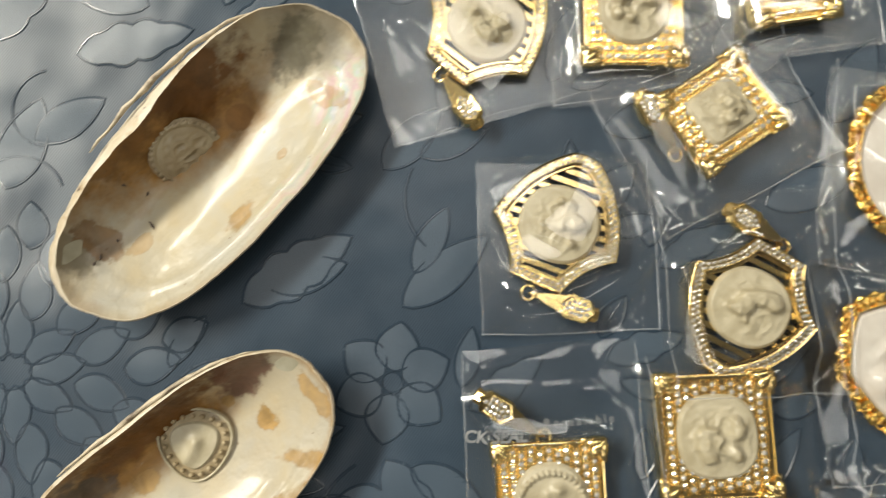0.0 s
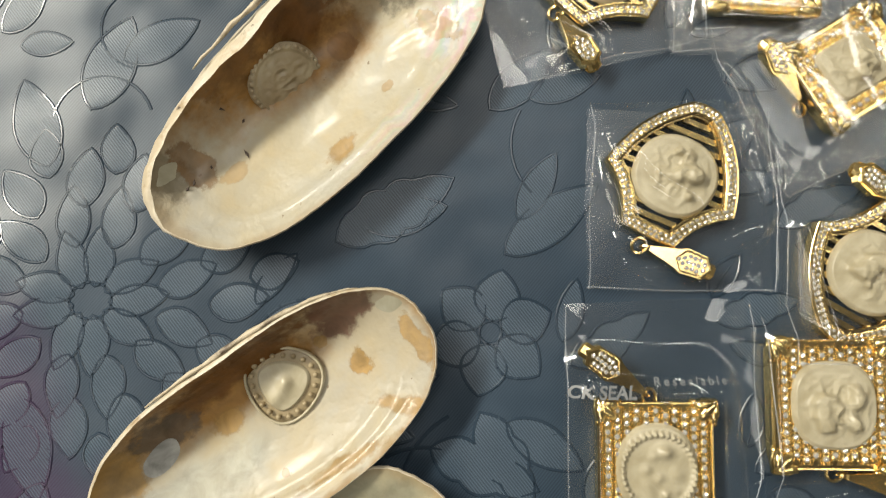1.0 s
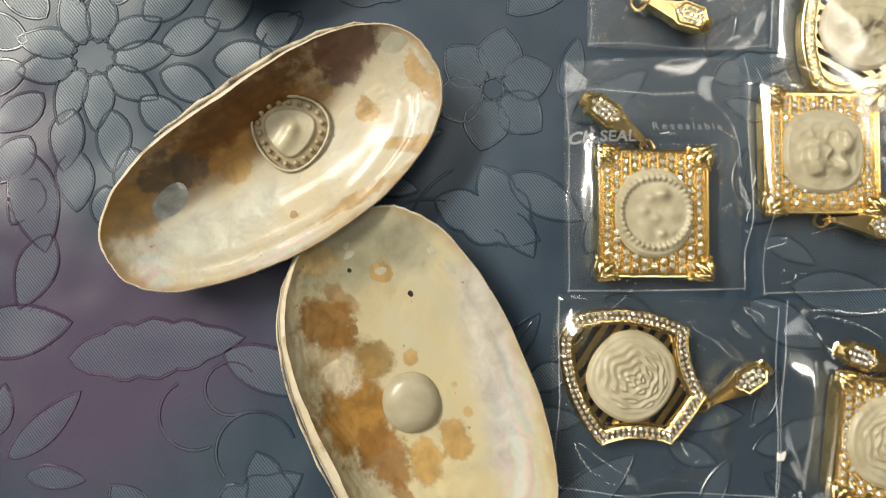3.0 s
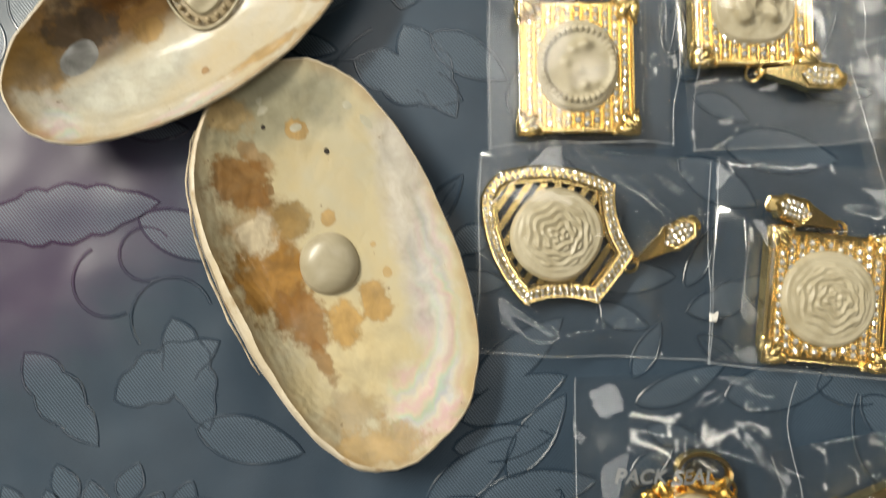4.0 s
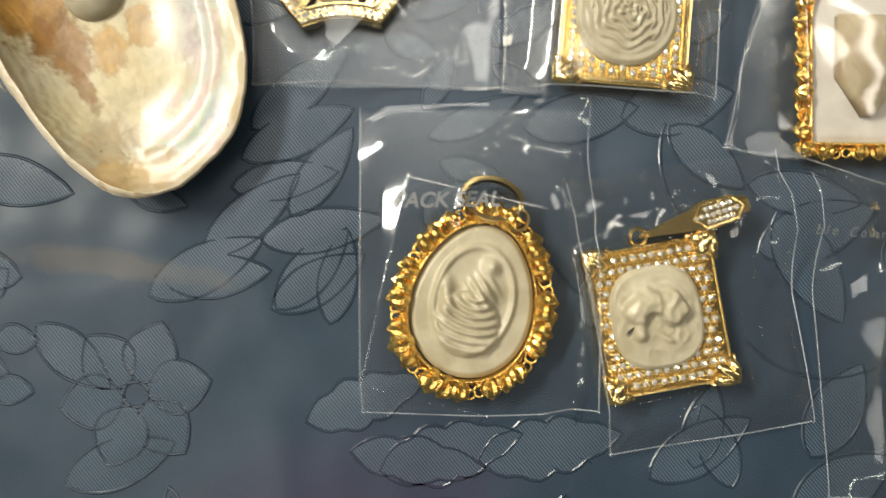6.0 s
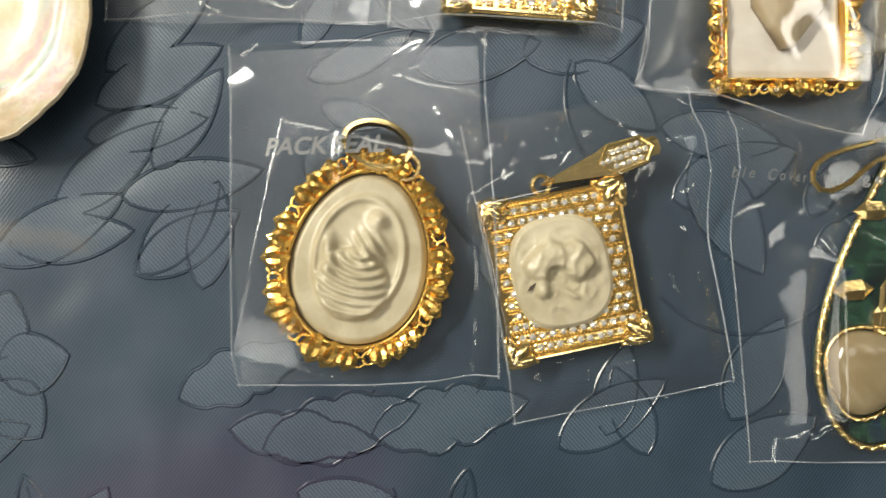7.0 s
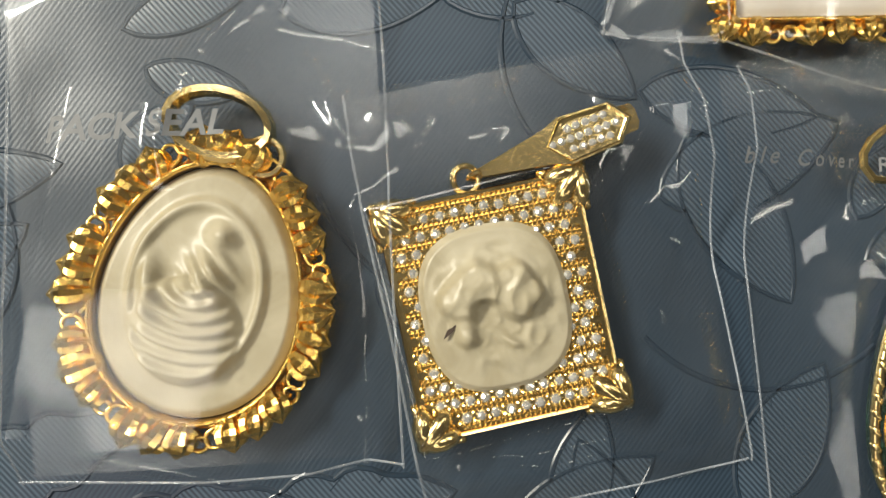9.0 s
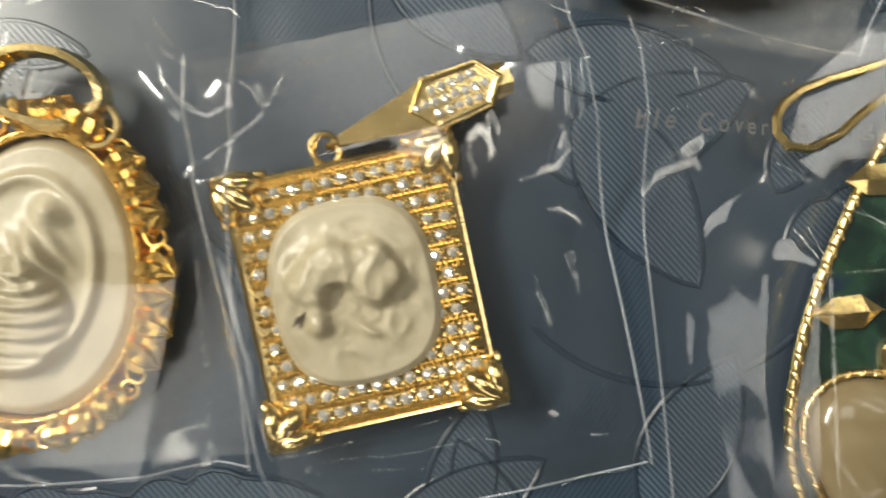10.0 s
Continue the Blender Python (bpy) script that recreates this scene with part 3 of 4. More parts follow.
part("sheet", bm, CLOTH, cloth)


class Emboss:
    """Gathers raised fills and ridges, then makes one mesh of each."""

    def __init__(self):
        self.fill, self.line = ([], []), ([], [])

    def add(self, store, verts, faces):
        n = len(store[0])
        store[0].extend(verts)
        store[1].extend([tuple(i + n for i in f) for f in faces])

    def ridge(self, pts, w=0.42, h=0.19, closed=False):
        vs, fs, k = [], [], len(pts)
        for i, p in enumerate(pts):
            a = Vector(pts[(i - 1) % k] if closed or i else p)
            b = Vector(pts[(i + 1) % k] if closed or i < k - 1 else p)
            d = (b - a).normalized()
            s = Vector((-d.y, d.x)) * w
            vs += [(p[0] - s.x, p[1] - s.y, 0.01), (p[0] - s.x * 0.4, p[1] - s.y * 0.4, h), (p[0] + s.x * 0.4, p[1] + s.y * 0.4, h), (p[0] + s.x, p[1] + s.y, 0.01)]
        for i in range(k if closed else k - 1):
            a, b = 4 * i, 4 * ((i + 1) % k)
            fs += [(a, a + 1, b + 1, b), (a + 1, a + 2, b + 2, b + 1), (a + 2, a + 3, b + 3, b + 2)]
        self.add(self.line, vs, fs)

    def leaf(self, x, y, turn, length, width, notch=0, curl=0.0, filled=True):
        """A leaf from its stem at (x, y): outline ridge, midrib and a domed fill; notch: lobes along its edge."""
        c, s = math.cos(radians(turn)), math.sin(radians(turn))
        put = lambda u, v: (x + u * c - (v + curl * u * u / length) * s, y + u * s + (v + curl * u * u / length) * c)
        n = 18
        half = []
        for i in range(n + 1):
            f = i / n
            e = width / 2 * math.sin(math.pi * f ** 0.85) ** 0.8 if 0 < f < 1 else 0
            if notch:
                e *= 0.78 + 0.22 * abs(math.sin(notch * math.pi * f))
            half.append((f * length, e))
        left = [put(u, e) for u, e in half]
        right = [put(u, -e) for u, e in half[1:-1]][::-1]
        self.ridge(left + right, closed=True)
        mid = [put(u, 0) for u, _ in half]
        self.ridge(mid[1:-3], 0.22, 0.08)
        for k in range(3, 13, 2) if length > 17 else ():
            u, e = half[k]
            for side in (-1, 1):
                self.ridge([put(u, 0), put(u + 0.3 * e, side * e * 0.5), put(u + 0.75 * e, side * e * 0.84)], 0.16, 0.09)
        if filled:
            vs, fs = [], []
            tip = random.uniform(-0.022, 0.022)
            for i, (u, e) in enumerate(half):
                for g in (-0.94, -0.5, 0, 0.5, 0.94):
                    vs.append((*put(u, e * g), 0.05 + 0.08 * (1 - g * g) * (1 if 0 < i < n else 0) + tip * e * g + abs(tip) * e))
            for i in range(n):
                for j in range(4):
                    a = 5 * i + j
                    fs.append((a, a + 5, a + 6, a + 1))
            self.add(self.fill, vs, fs)

    def swirl(self, x, y, turn, r, sweep, grow=1.0):
        self.ridge([(x + r * grow ** (k / 14) * math.cos(radians(turn + sweep * k / 14)), y + r * grow ** (k / 14) * math.sin(radians(turn + sweep * k / 14))) for k in range(15)])

    def blossom(self, x, y, turn, r, petals=6):
        for k in range(petals):
            a = turn + 360 * k / petals
            self.leaf(x + 2.6 * math.cos(radians(a)), y + 2.6 * math.sin(radians(a)), a, r - 2.6, r * 0.72)
        self.ridge([(x + 2.6 * math.cos(a), y + 2.6 * math.sin(a)) for a in (2 * math.pi * k / 18 for k in range(18))], closed=True)

    def mum(self, x, y, r, turn=0.0):
        """A many-petalled bloom in three whorls."""
        for whorl, (n, a, b, w) in enumerate(((9, 0.12, 0.5, 0.2), (12, 0.44, 0.84, 0.22), (15, 0.76, 1.14, 0.24), (15, 1.04, 1.36, 0.22))):
            for k in range(n):
                t = turn + 360 * (k + 0.5 * whorl) / n
                self.leaf(x + a * r * math.cos(radians(t)), y + a * r * 0.8 * math.sin(radians(t)), t, (b - a) * r, w * r, 0, 0.15 * (-1) ** k)
        self.ridge([(x + r * 0.14 * math.cos(q), y + r * 0.12 * math.sin(q)) for q in (2 * math.pi * k / 20 for k in range(20))], closed=True)

    def make(self):
        for name, store, mat in (("leaf_relief", self.fill, LEAF), ("ridge_relief", self.line, RIDGE)):
            mesh = bpy.data.meshes.new(name)
            mesh.from_pydata(store[0], [], store[1])
            mesh.update()
            mesh.transform(Matrix.Scale(MM, 4))
            if name == "leaf_relief":
                mesh.polygons.foreach_set("use_smooth", [True] * len(mesh.polygons))
            tagged(link(name, mesh, mat, cloth), kind="stuff")


em = Emboss()
em.blossom(0, 0, 20, 14.5)
em.blossom(-9.6, -154.1, 10, 15.5)
em.mum(-92, 5, 36)
em.mum(-66, -146, 27, 20)
# leaf sprays: stem, turn, length, width, lobes
LEAVES_UPPER = [(-36, 20, 30, 31, 13, 4), (-30, 24, 14, 20, 9), (3, 18, 38, 27, 10), (6, 26, 62, 18, 7), (-1, 52, 45, 21, 9), (8, 55, 20, 18, 7),
                (14, 66, 70, 20, 8), (-95, 50, 70, 24, 12), (-104, 36, 110, 22, 11), (-88, 62, 30, 20, 9), (-78, 84, 10, 30, 12, 4), (-60, 96, 160, 24, 10),
                (-100, 88, 60, 30, 14, 3), (54, 60, 15, 22, 9), (110, 60, 60, 24, 10), (92, 40, 20, 24, 10), (20, 96, 60, 24, 10)]
LEAVES_MIDDLE = [(-13, -26, -20, 26, 12, 3), (-2, -18, -60, 24, 11, 3), (4, -20, -30, 20, 9), (-95, -64, 8, 40, 14, 5), (-60, -62, -20, 24, 10), (-107, -17, -75, 24, 11),
                 (-100, -36, -110, 18, 9), (-118, -60, 10, 24, 12), (-52, -84, -70, 26, 11, 4), (90, -98, 12, 24, 12), (70, -44, -8, 26, 10), (60, -48, -30, 20, 9),
                 (-84, -92, -50, 26, 11, 3)]
LEAVES_LOWER_LEFT = [(-64, -102, 30, 26, 12, 4), (-46, -108, -12, 24, 10), (-33, -130, 170, 24, 10), (-7, -134, 26, 26, 10), (4, -126, 40, 26, 9), (16, -123, 10, 26, 9),
                     (18, -137, 30, 22, 9), (12, -106, 24, 25, 9), (14, -100, 40, 26, 9), (10, -112, 8, 22, 8), (22, -118, 55, 22, 8), (-4, -131, 5, 22, 9),
                     (19, -137, 48, 22, 9), (-30, -140, -40, 20, 9), (-24, -172, 20, 24, 10), (-60, -176, 60, 24, 10)]
LEAVES_LOWER_RIGHT = [(30, -140, 80, 20, 8), (25, -160, 20, 26, 11, 4), (40, -170, 14, 30, 13, 4), (60, -168, 10, 30, 13, 4), (46, -178, -20, 26, 11), (34, -166, -8, 28, 10, 3),
                      (95, -172, 30, 24, 10), (104, -170, 75, 18, 8), (112, -174, 110, 18, 8), (122, -118, -60, 26, 12), (118, -126, 20, 26, 12), (128, -168, 60, 22, 11),
                      (124, -180, 30, 24, 12), (116, -112, -10, 24, 9), (70, -100, 10, 24, 10), (100, -100, -40, 20, 9)]
sprays = []
for spec in LEAVES_UPPER + LEAVES_MIDDLE + LEAVES_LOWER_LEFT + LEAVES_LOWER_RIGHT:
    em.leaf(*spec)
    sprays.append((spec[0] + 0.5 * spec[3] * math.cos(radians(spec[2])), spec[1] + 0.5 * spec[3] * math.sin(radians(spec[2]))))
for spec in ((-52, -84, 20, 9, 200), (-58, -70, 40, 6, 260), (-66, -76, 120, 8, 180), (2, -38, 120, 22, 70), (-14, -44, 60, 18, 60), (86, -170, 200, 24, 120), (60, -176, 190, 18, 140),
             (118, -106, 160, 20, 70), (100, -114, 200, 28, 80), (132, -130, 220, 22, 90), (-92, 46, 20, 12, 150), (-84, 70, 100, 10, 160), (20, 44, 150, 16, 80)):
    em.swirl(*spec)
# smaller leaves in loose sprays fill the ground between the big motifs
fill = random.Random(5)
taken = [(0, 0), (-9.6, -154), (-92, 5), (-66, -146)] + sprays
for _ in range(900):
    lx, ly = fill.uniform(-125, 190), fill.uniform(-200, 110)
    if any((lx - a) ** 2 + (ly - b) ** 2 < 22 ** 2 for a, b in taken) or math.hypot(lx + 92, ly - 5) < 44 or math.hypot(lx + 66, ly + 146) < 42:
        continue
    taken.append((lx, ly))
    way = 35 + 40 * noise.noise(Vector((lx * 0.012, ly * 0.012, 4))) + fill.uniform(-14, 14)
    em.leaf(lx - 7 * math.cos(radians(way)), ly - 7 * math.sin(radians(way)), way, fill.uniform(16, 22), fill.uniform(6, 8.5), fill.choice((0, 0, 3)), fill.uniform(-0.2, 0.2))
    for side in (-1, 1):
        a = radians(way + 90 * side)
        em.leaf(lx - 6 * math.cos(radians(way)) + 5.6 * math.cos(a), ly - 6 * math.sin(radians(way)) + 5.6 * math.sin(a), way + side * 42, fill.uniform(11, 15), fill.uniform(4.5, 6), 0, fill.uniform(-0.2, 0.2), fill.random() < 0.7)
em.make()


# ---- the three mussel shells ----
def egg_outline(length, width, point, n=112):
    return [(width / 2 * math.cos(a) * (1 - point * math.sin(a)), length / 2 * math.sin(a)) for a in (2 * math.pi * k / n for k in range(n))]


def shell(x, y, turn, length, width, rim_low, rim_high, form, lining, label, blister, ledge):
    """Half a mussel shell, hollow side up: +y is its open edge, -y its hinge. form: egg and power of the hinge side, then of the open side."""
    top = thing("mussel_shell", x, y, 0, turn, label, "shell", "mussel shells")
    n, m = 128, 34
    deep = Vector((0.02 * length, -0.12 * width))

    def rim(a):
        c, s = math.cos(a), math.sin(a)
        egg, p = form[:2] if s < 0 else form[2:]
        r = (abs(c) ** p + abs(s) ** p) ** (-1 / p)
        u = length / 2 * r * c
        v = width / 2 * r * s * (1 + egg * c)
        wob = 1 + 0.012 * noise.noise(Vector((c * 4, s * 4, length))) + 0.006 * noise.noise(Vector((c * 14, s * 14, length)))
        # hinge side stands higher than the open edge
        z = rim_low + (rim_high - rim_low) * (0.5 - 0.5 * s) ** 1.3 
        return Vector((u * wob, v * wob, z))

    def lip_width(a):
        """Width of the flattened hinge ledge, widest at its middle angle."""
        off = (math.degrees(a) - ledge[1] + 180) % 360 - 180
        return ledge[0] * max(0.0, math.cos(math.pi / 2 * min(1.0, abs(off) / ledge[2]))) ** 0.8 * (1 + 0.25 * noise.noise(Vector((a * 5, length, 0))))

    bottom = 2.6
    inner, outer = [], []
    for j in range(m + 1):
        f = j / m
        ri, ro = [], []
        for i in range(n):
            a = 2 * math.pi * i / n
            e = rim(a)
            wide = lip_width(a)
            far = e.copy()
            far.z -= 0.55 * wide
            e += Vector((deep.x - e.x, deep.y - e.y, 0)).normalized() * wide
            steep = 2.0 + 2.2 * (0.5 - 0.5 * math.sin(a)) ** 1.5
            g = f ** steep
            px, py = deep.x + (e.x - deep.x) * f, deep.y + (e.y - deep.y) * f
            rip = 0.35 * noise.noise(Vector((px * 0.09, py * 0.09, length))) * (1 - f ** 6)
            rip += 0.16 * math.sin(f * 70 + 3 * noise.noise(Vector((e.x * 0.05, e.y * 0.05, 1)))) * max(0, f - 0.62)
            z = bottom + (e.z - bottom) * g + rip + 0.3 * noise.noise(Vector((e.x * 0.25, e.y * 0.25, 3))) * f ** 14
            z += (0.45 * math.exp(-((f - 0.82) / 0.035) ** 2) - 0.25 * math.exp(-((f - 0.75) / 0.05) ** 2)) * max(0.0, math.sin(a)) ** 0.7
            ri.append((px, py, z))
            px, py = deep.x + (far.x - deep.x) * f, deep.y + (far.y - deep.y) * f
            z += (far.z - e.z) * g
            th = 2.4 * (1 - f ** 3) + 0.55
            grow = 1 + 0.012 * f + (0.06 if rim_high > 12 else 0.02) * max(0.0, -math.sin(a)) ** 1.5 * math.sin(math.pi * min(1.0, f * 1.04)) * (1 + 0.4 * math.sin(a * 9))
            ro.append((px * grow, py * grow, max(0.02, z - th - (0.35 if f < 1 else 0))))
        inner.append(ri), outer.append(ro)
    bm = bmesh.new()

    def sheet(rows, flip):
        vs = [[bm.verts.new(p) for p in row] for row in rows[1:]]
        c = bm.verts.new(rows[0][0])
        for i in range(n):
            k = (i + 1) % n
            bm.faces.new((c, vs[0][i], vs[0][k]))
            for a, b in zip(vs, vs[1:]):
                bm.faces.new((a[i], b[i], b[k], a[k]))
        return vs[-1]

    top_edge = sheet(inner, False)
    ob = part("lining", bm, lining, top, "", True)
    margin = ob.data.attributes.new("margin", "FLOAT", "POINT")
    margin.data.foreach_set("value", [j / m for j in range(1, m + 1) for _ in range(n)] + [0.0])
    bm = bmesh.new()
    low_edge = sheet(outer, True)
    part("outside", bm, OUTSIDE, top, "flaking brown and cream outer skin", True)
    # the lip between lining and outer skin, flattened and flaky along the hinge
    bm = bmesh.new()
    loops = []
    for f in (0.0, 0.12, 0.4, 0.7, 0.92, 1.0):
        row = []
        for i in range(n):
            p, q = Vector(inner[-1][i]), Vector(outer[-1][i])
            wide = (q.xy - p.xy).length
            r = p.lerp(q, f)
            r.z += math.sin(math.pi * f) * (0.16 + 0.14 * wide) + 0.16 * wide * noise.noise(Vector((p.x * 0.5, p.y * 0.5, f * 2.2))) * math.sin(math.pi * f)
            row.append(bm.verts.new(r))
        loops.append(row)
    for ra, rb in zip(loops, loops[1:]):
        for i in range(n):
            bm.faces.new((ra[i], ra[(i + 1) % n], rb[(i + 1) % n], rb[i]))
    part("rim_lip", bm, LIP, top, "worn cream lip with dark flecks", True)
    # folded hinge ligament along the back edge
    bm = bmesh.new()
    pts = [rim(radians(d)) for d in range(222, 296, 4)]
    tube(bm, [(p.x, p.y - 0.4, p.z - 0.5 + 0.4 * math.sin(k * 1.9)) for k, p in enumerate(pts)], [0.08 + (rim_high - 6) * 0.06 * math.sin(math.pi * k / len(pts)) * (1 + 0.3 * math.sin(k * 2.3)) for k in range(len(pts))], 6)
    part("hinge", bm, OUTSIDE, top, "rough dark brown hinge edge", True)

    def floor_at(px, py):
        best = min(((p[0] - px) ** 2 + (p[1] - py) ** 2, p[2]) for row in inner for p in row)
        return best[1]

    bx, by, br, kind, mat = blister
    bz = floor_at(bx, by) + (0 if blister[3] == "dome" else 1.1)
    shape = rounded(2 * br, 2 * br * 0.96, 2.1, 64)
    if kind == "heart":
        c, s = math.cos(radians(144)), math.sin(radians(144))
        shape = [(u * c - v * s, u * s + v * c) for u, v in egg_outline(2 * br, 2 * br, -0.24)]
        kind = "folds"
    heart_shaped = blister[3] == "heart"
    if heart_shaped:
        kind = "dome"
    cab = relief_cabochon(top, shape, -0.6, 6.0 if blister[3] == "dome" else 2.4, kind, mat, "raised blister pearl in the lining", seed=int(length))
    slope = Vector((floor_at(bx + 6, by) - floor_at(bx - 6, by), floor_at(bx, by + 6) - floor_at(bx, by - 6)))
    cab.name = "blister_pearl"
    seat = pose(bx * MM, by * MM, bz * MM, math.degrees(math.atan2(slope.y, 12)), -math.degrees(math.atan2(slope.x, 12)), 0)
    cab.matrix_local = seat
    if heart_shaped:
        bm = bmesh.new()
        tube(bm, [(*p, 0.45) for p in inset(shape, 0.3)], 0.34, 6, True)
        ring = part("pale_ring", bm, PEARL, top, "thin pale ring round the blister", True)
        ring.matrix_local = seat
        core = relief_cabochon(top, inset(shape, 3.1), 0.5, 1.7, "leafy", PEARL, "cream carved middle of the blister", seed=5)
        core.matrix_local = seat
    if blister[3] != "dome":
        bm = bmesh.new()
        for p, d in along(inset(shape, 1.75 if heart_shaped else 0.7), 2.25 if heart_shaped else 1.5):
            ball(bm, p.x, p.y, 0.95 if heart_shaped else 0.5, 0.62, 0.62, 0.6, 0, 8, 6)
        beads = part("bead_border", bm, mat, top, "", True)
        beads.matrix_local = seat
    return top


BROWN, RUST, GREY, UMBER = (0.19, 0.09, 0.022), (0.33, 0.195, 0.055), (0.16, 0.13, 0.08), (0.13, 0.052, 0.01)
LIGHT, CLEARISH = (0.46, 0.39, 0.27), (0.3, 0.31, 0.31)
# hinge-wall browns hold both the stain and the shade of the steep wall
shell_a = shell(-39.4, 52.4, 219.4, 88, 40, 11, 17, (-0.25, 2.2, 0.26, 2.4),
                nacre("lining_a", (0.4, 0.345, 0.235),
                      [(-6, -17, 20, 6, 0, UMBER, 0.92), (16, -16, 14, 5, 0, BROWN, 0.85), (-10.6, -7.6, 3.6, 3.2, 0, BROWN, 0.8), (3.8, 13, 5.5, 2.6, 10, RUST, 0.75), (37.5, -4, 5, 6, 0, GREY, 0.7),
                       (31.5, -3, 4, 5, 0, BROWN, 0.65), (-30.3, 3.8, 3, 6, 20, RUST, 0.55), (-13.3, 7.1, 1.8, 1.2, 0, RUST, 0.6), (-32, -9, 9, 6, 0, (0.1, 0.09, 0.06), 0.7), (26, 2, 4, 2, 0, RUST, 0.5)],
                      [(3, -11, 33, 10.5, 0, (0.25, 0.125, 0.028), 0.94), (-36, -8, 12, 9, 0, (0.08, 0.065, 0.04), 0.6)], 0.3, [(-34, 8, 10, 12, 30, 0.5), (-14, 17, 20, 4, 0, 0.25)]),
                "open mussel shell with cream nacre and a round carved blister pearl", (4.2, -8.8, 8.8, "folds", PEARL_BROWN), (5.2, 300, 72))
# hinge side: brown stain, deepened in colour for the shade on that wall
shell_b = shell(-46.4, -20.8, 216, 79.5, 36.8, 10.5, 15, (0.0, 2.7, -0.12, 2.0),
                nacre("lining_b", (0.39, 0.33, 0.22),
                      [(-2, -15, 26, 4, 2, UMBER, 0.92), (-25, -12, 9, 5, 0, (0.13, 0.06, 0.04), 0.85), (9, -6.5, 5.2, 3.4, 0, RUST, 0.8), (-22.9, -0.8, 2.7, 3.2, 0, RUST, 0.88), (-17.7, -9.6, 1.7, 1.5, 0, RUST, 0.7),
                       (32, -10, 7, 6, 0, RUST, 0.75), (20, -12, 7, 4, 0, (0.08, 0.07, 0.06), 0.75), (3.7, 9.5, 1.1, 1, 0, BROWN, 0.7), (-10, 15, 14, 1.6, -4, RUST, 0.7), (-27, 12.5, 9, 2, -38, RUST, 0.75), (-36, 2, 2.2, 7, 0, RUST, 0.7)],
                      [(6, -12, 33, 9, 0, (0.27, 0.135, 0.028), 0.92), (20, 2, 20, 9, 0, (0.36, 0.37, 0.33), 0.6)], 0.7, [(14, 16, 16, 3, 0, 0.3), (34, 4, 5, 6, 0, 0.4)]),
                "mussel shell with brown-stained nacre and a beaded heart-shaped blister pearl", (-5.6, -6.2, 8.6, "heart", pearl("stained_nacre", (0.26, 0.2, 0.11), (0.36, 0.29, 0.18))), (1.3, 280, 70))
shell_c = shell(-14.9, -71.6, -74.5, 88, 49.5, 7, 9.5, (-0.3, 2.25, 0.2, 2.25),
                nacre("lining_c", (0.4, 0.335, 0.195),
                      [(-6, -14, 22, 9, 8, (0.29, 0.175, 0.065), 0.85), (-21.7, -15.8, 7.5, 6.5, 20, BROWN, 0.85), (-11.5, -8, 5, 5, 0, (0.22, 0.14, 0.045), 0.85), (0, -14.5, 11, 8, 14, (0.26, 0.13, 0.025), 0.9), (9, -10.6, 10, 6, 24, BROWN, 0.85),
                       (12.5, -2, 5, 6, 70, RUST, 0.85), (10.2, 5, 5.5, 4.2, 0, RUST, 0.85), (20, -8.4, 5.5, 2, 20, BROWN, 0.75), (-10.7, -15.6, 5.2, 4.6, 0, LIGHT, 0.95), (-24, 3.6, 0.7, 0.6, 0, (0.02, 0.015, 0.01), 1.0), (-32.2, -8.2, 0.5, 0.5, 0, (0.02, 0.015, 0.01), 1.0),
                       (31, -6, 5, 8, 0, (0.3, 0.21, 0.1), 0.55), (-27, -12, 7, 2.2, 40, BROWN, 0.6), (4.5, 9.5, 1.3, 1.1, 0, RUST, 0.6), (-2, 8, 1, 0.9, 0, RUST, 0.6),
                       (-30.5, -1.6, 3, 2.6, 0, RUST, 0.75), (-10.4, 0, 2.4, 2, 0, RUST, 0.75), (-19.2, -10.8, 1.6, 1.4, 0, BROWN, 0.8), (39, -1, 5, 10, 0, RUST, 0.6), (-36, -14, 5, 5, 0, RUST, 0.5)],
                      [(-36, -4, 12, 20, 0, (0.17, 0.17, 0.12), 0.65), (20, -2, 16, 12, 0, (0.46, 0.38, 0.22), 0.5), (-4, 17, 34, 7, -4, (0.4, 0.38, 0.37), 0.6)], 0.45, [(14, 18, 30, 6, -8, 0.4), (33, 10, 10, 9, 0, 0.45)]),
                "broad mussel shell with brown blotches and one smooth round blister pearl", (-0.4, -2.2, 6.9, "dome", pearl("dull_pearl", (0.27, 0.235, 0.155), (0.35, 0.31, 0.22), 0.34)), (2.6, 282, 80))


def scar(host, turn, px, py, rx, ry, mat, label, high=0.5):
    """A pale muscle scar or small blister raised in a shell's lining."""
    lining = next(o for o in host.children if o.name.startswith("lining"))
    near = sorted(((v.co.x / MM - px) ** 2 + (v.co.y / MM - py) ** 2, v.index) for v in lining.data.vertices)[:6]
    up = sum((lining.data.vertices[i].normal for _, i in near), Vector()).normalized()
    rest = sum(lining.data.vertices[i].co.z for _, i in near) / 6
    ob = relief_cabochon(host, rounded(2 * rx, 2 * ry, 2.0, 28), -0.25, high, "dome", mat, label)
    ob.name = "muscle_scar"
    up = up if up.z > 0 else -up
    ob.matrix_local = Matrix.Translation((px * MM, py * MM, rest)) @ up.to_track_quat("Z", "Y").to_matrix().to_4x4() @ pose(0, 0, 0, 0, 0, turn)


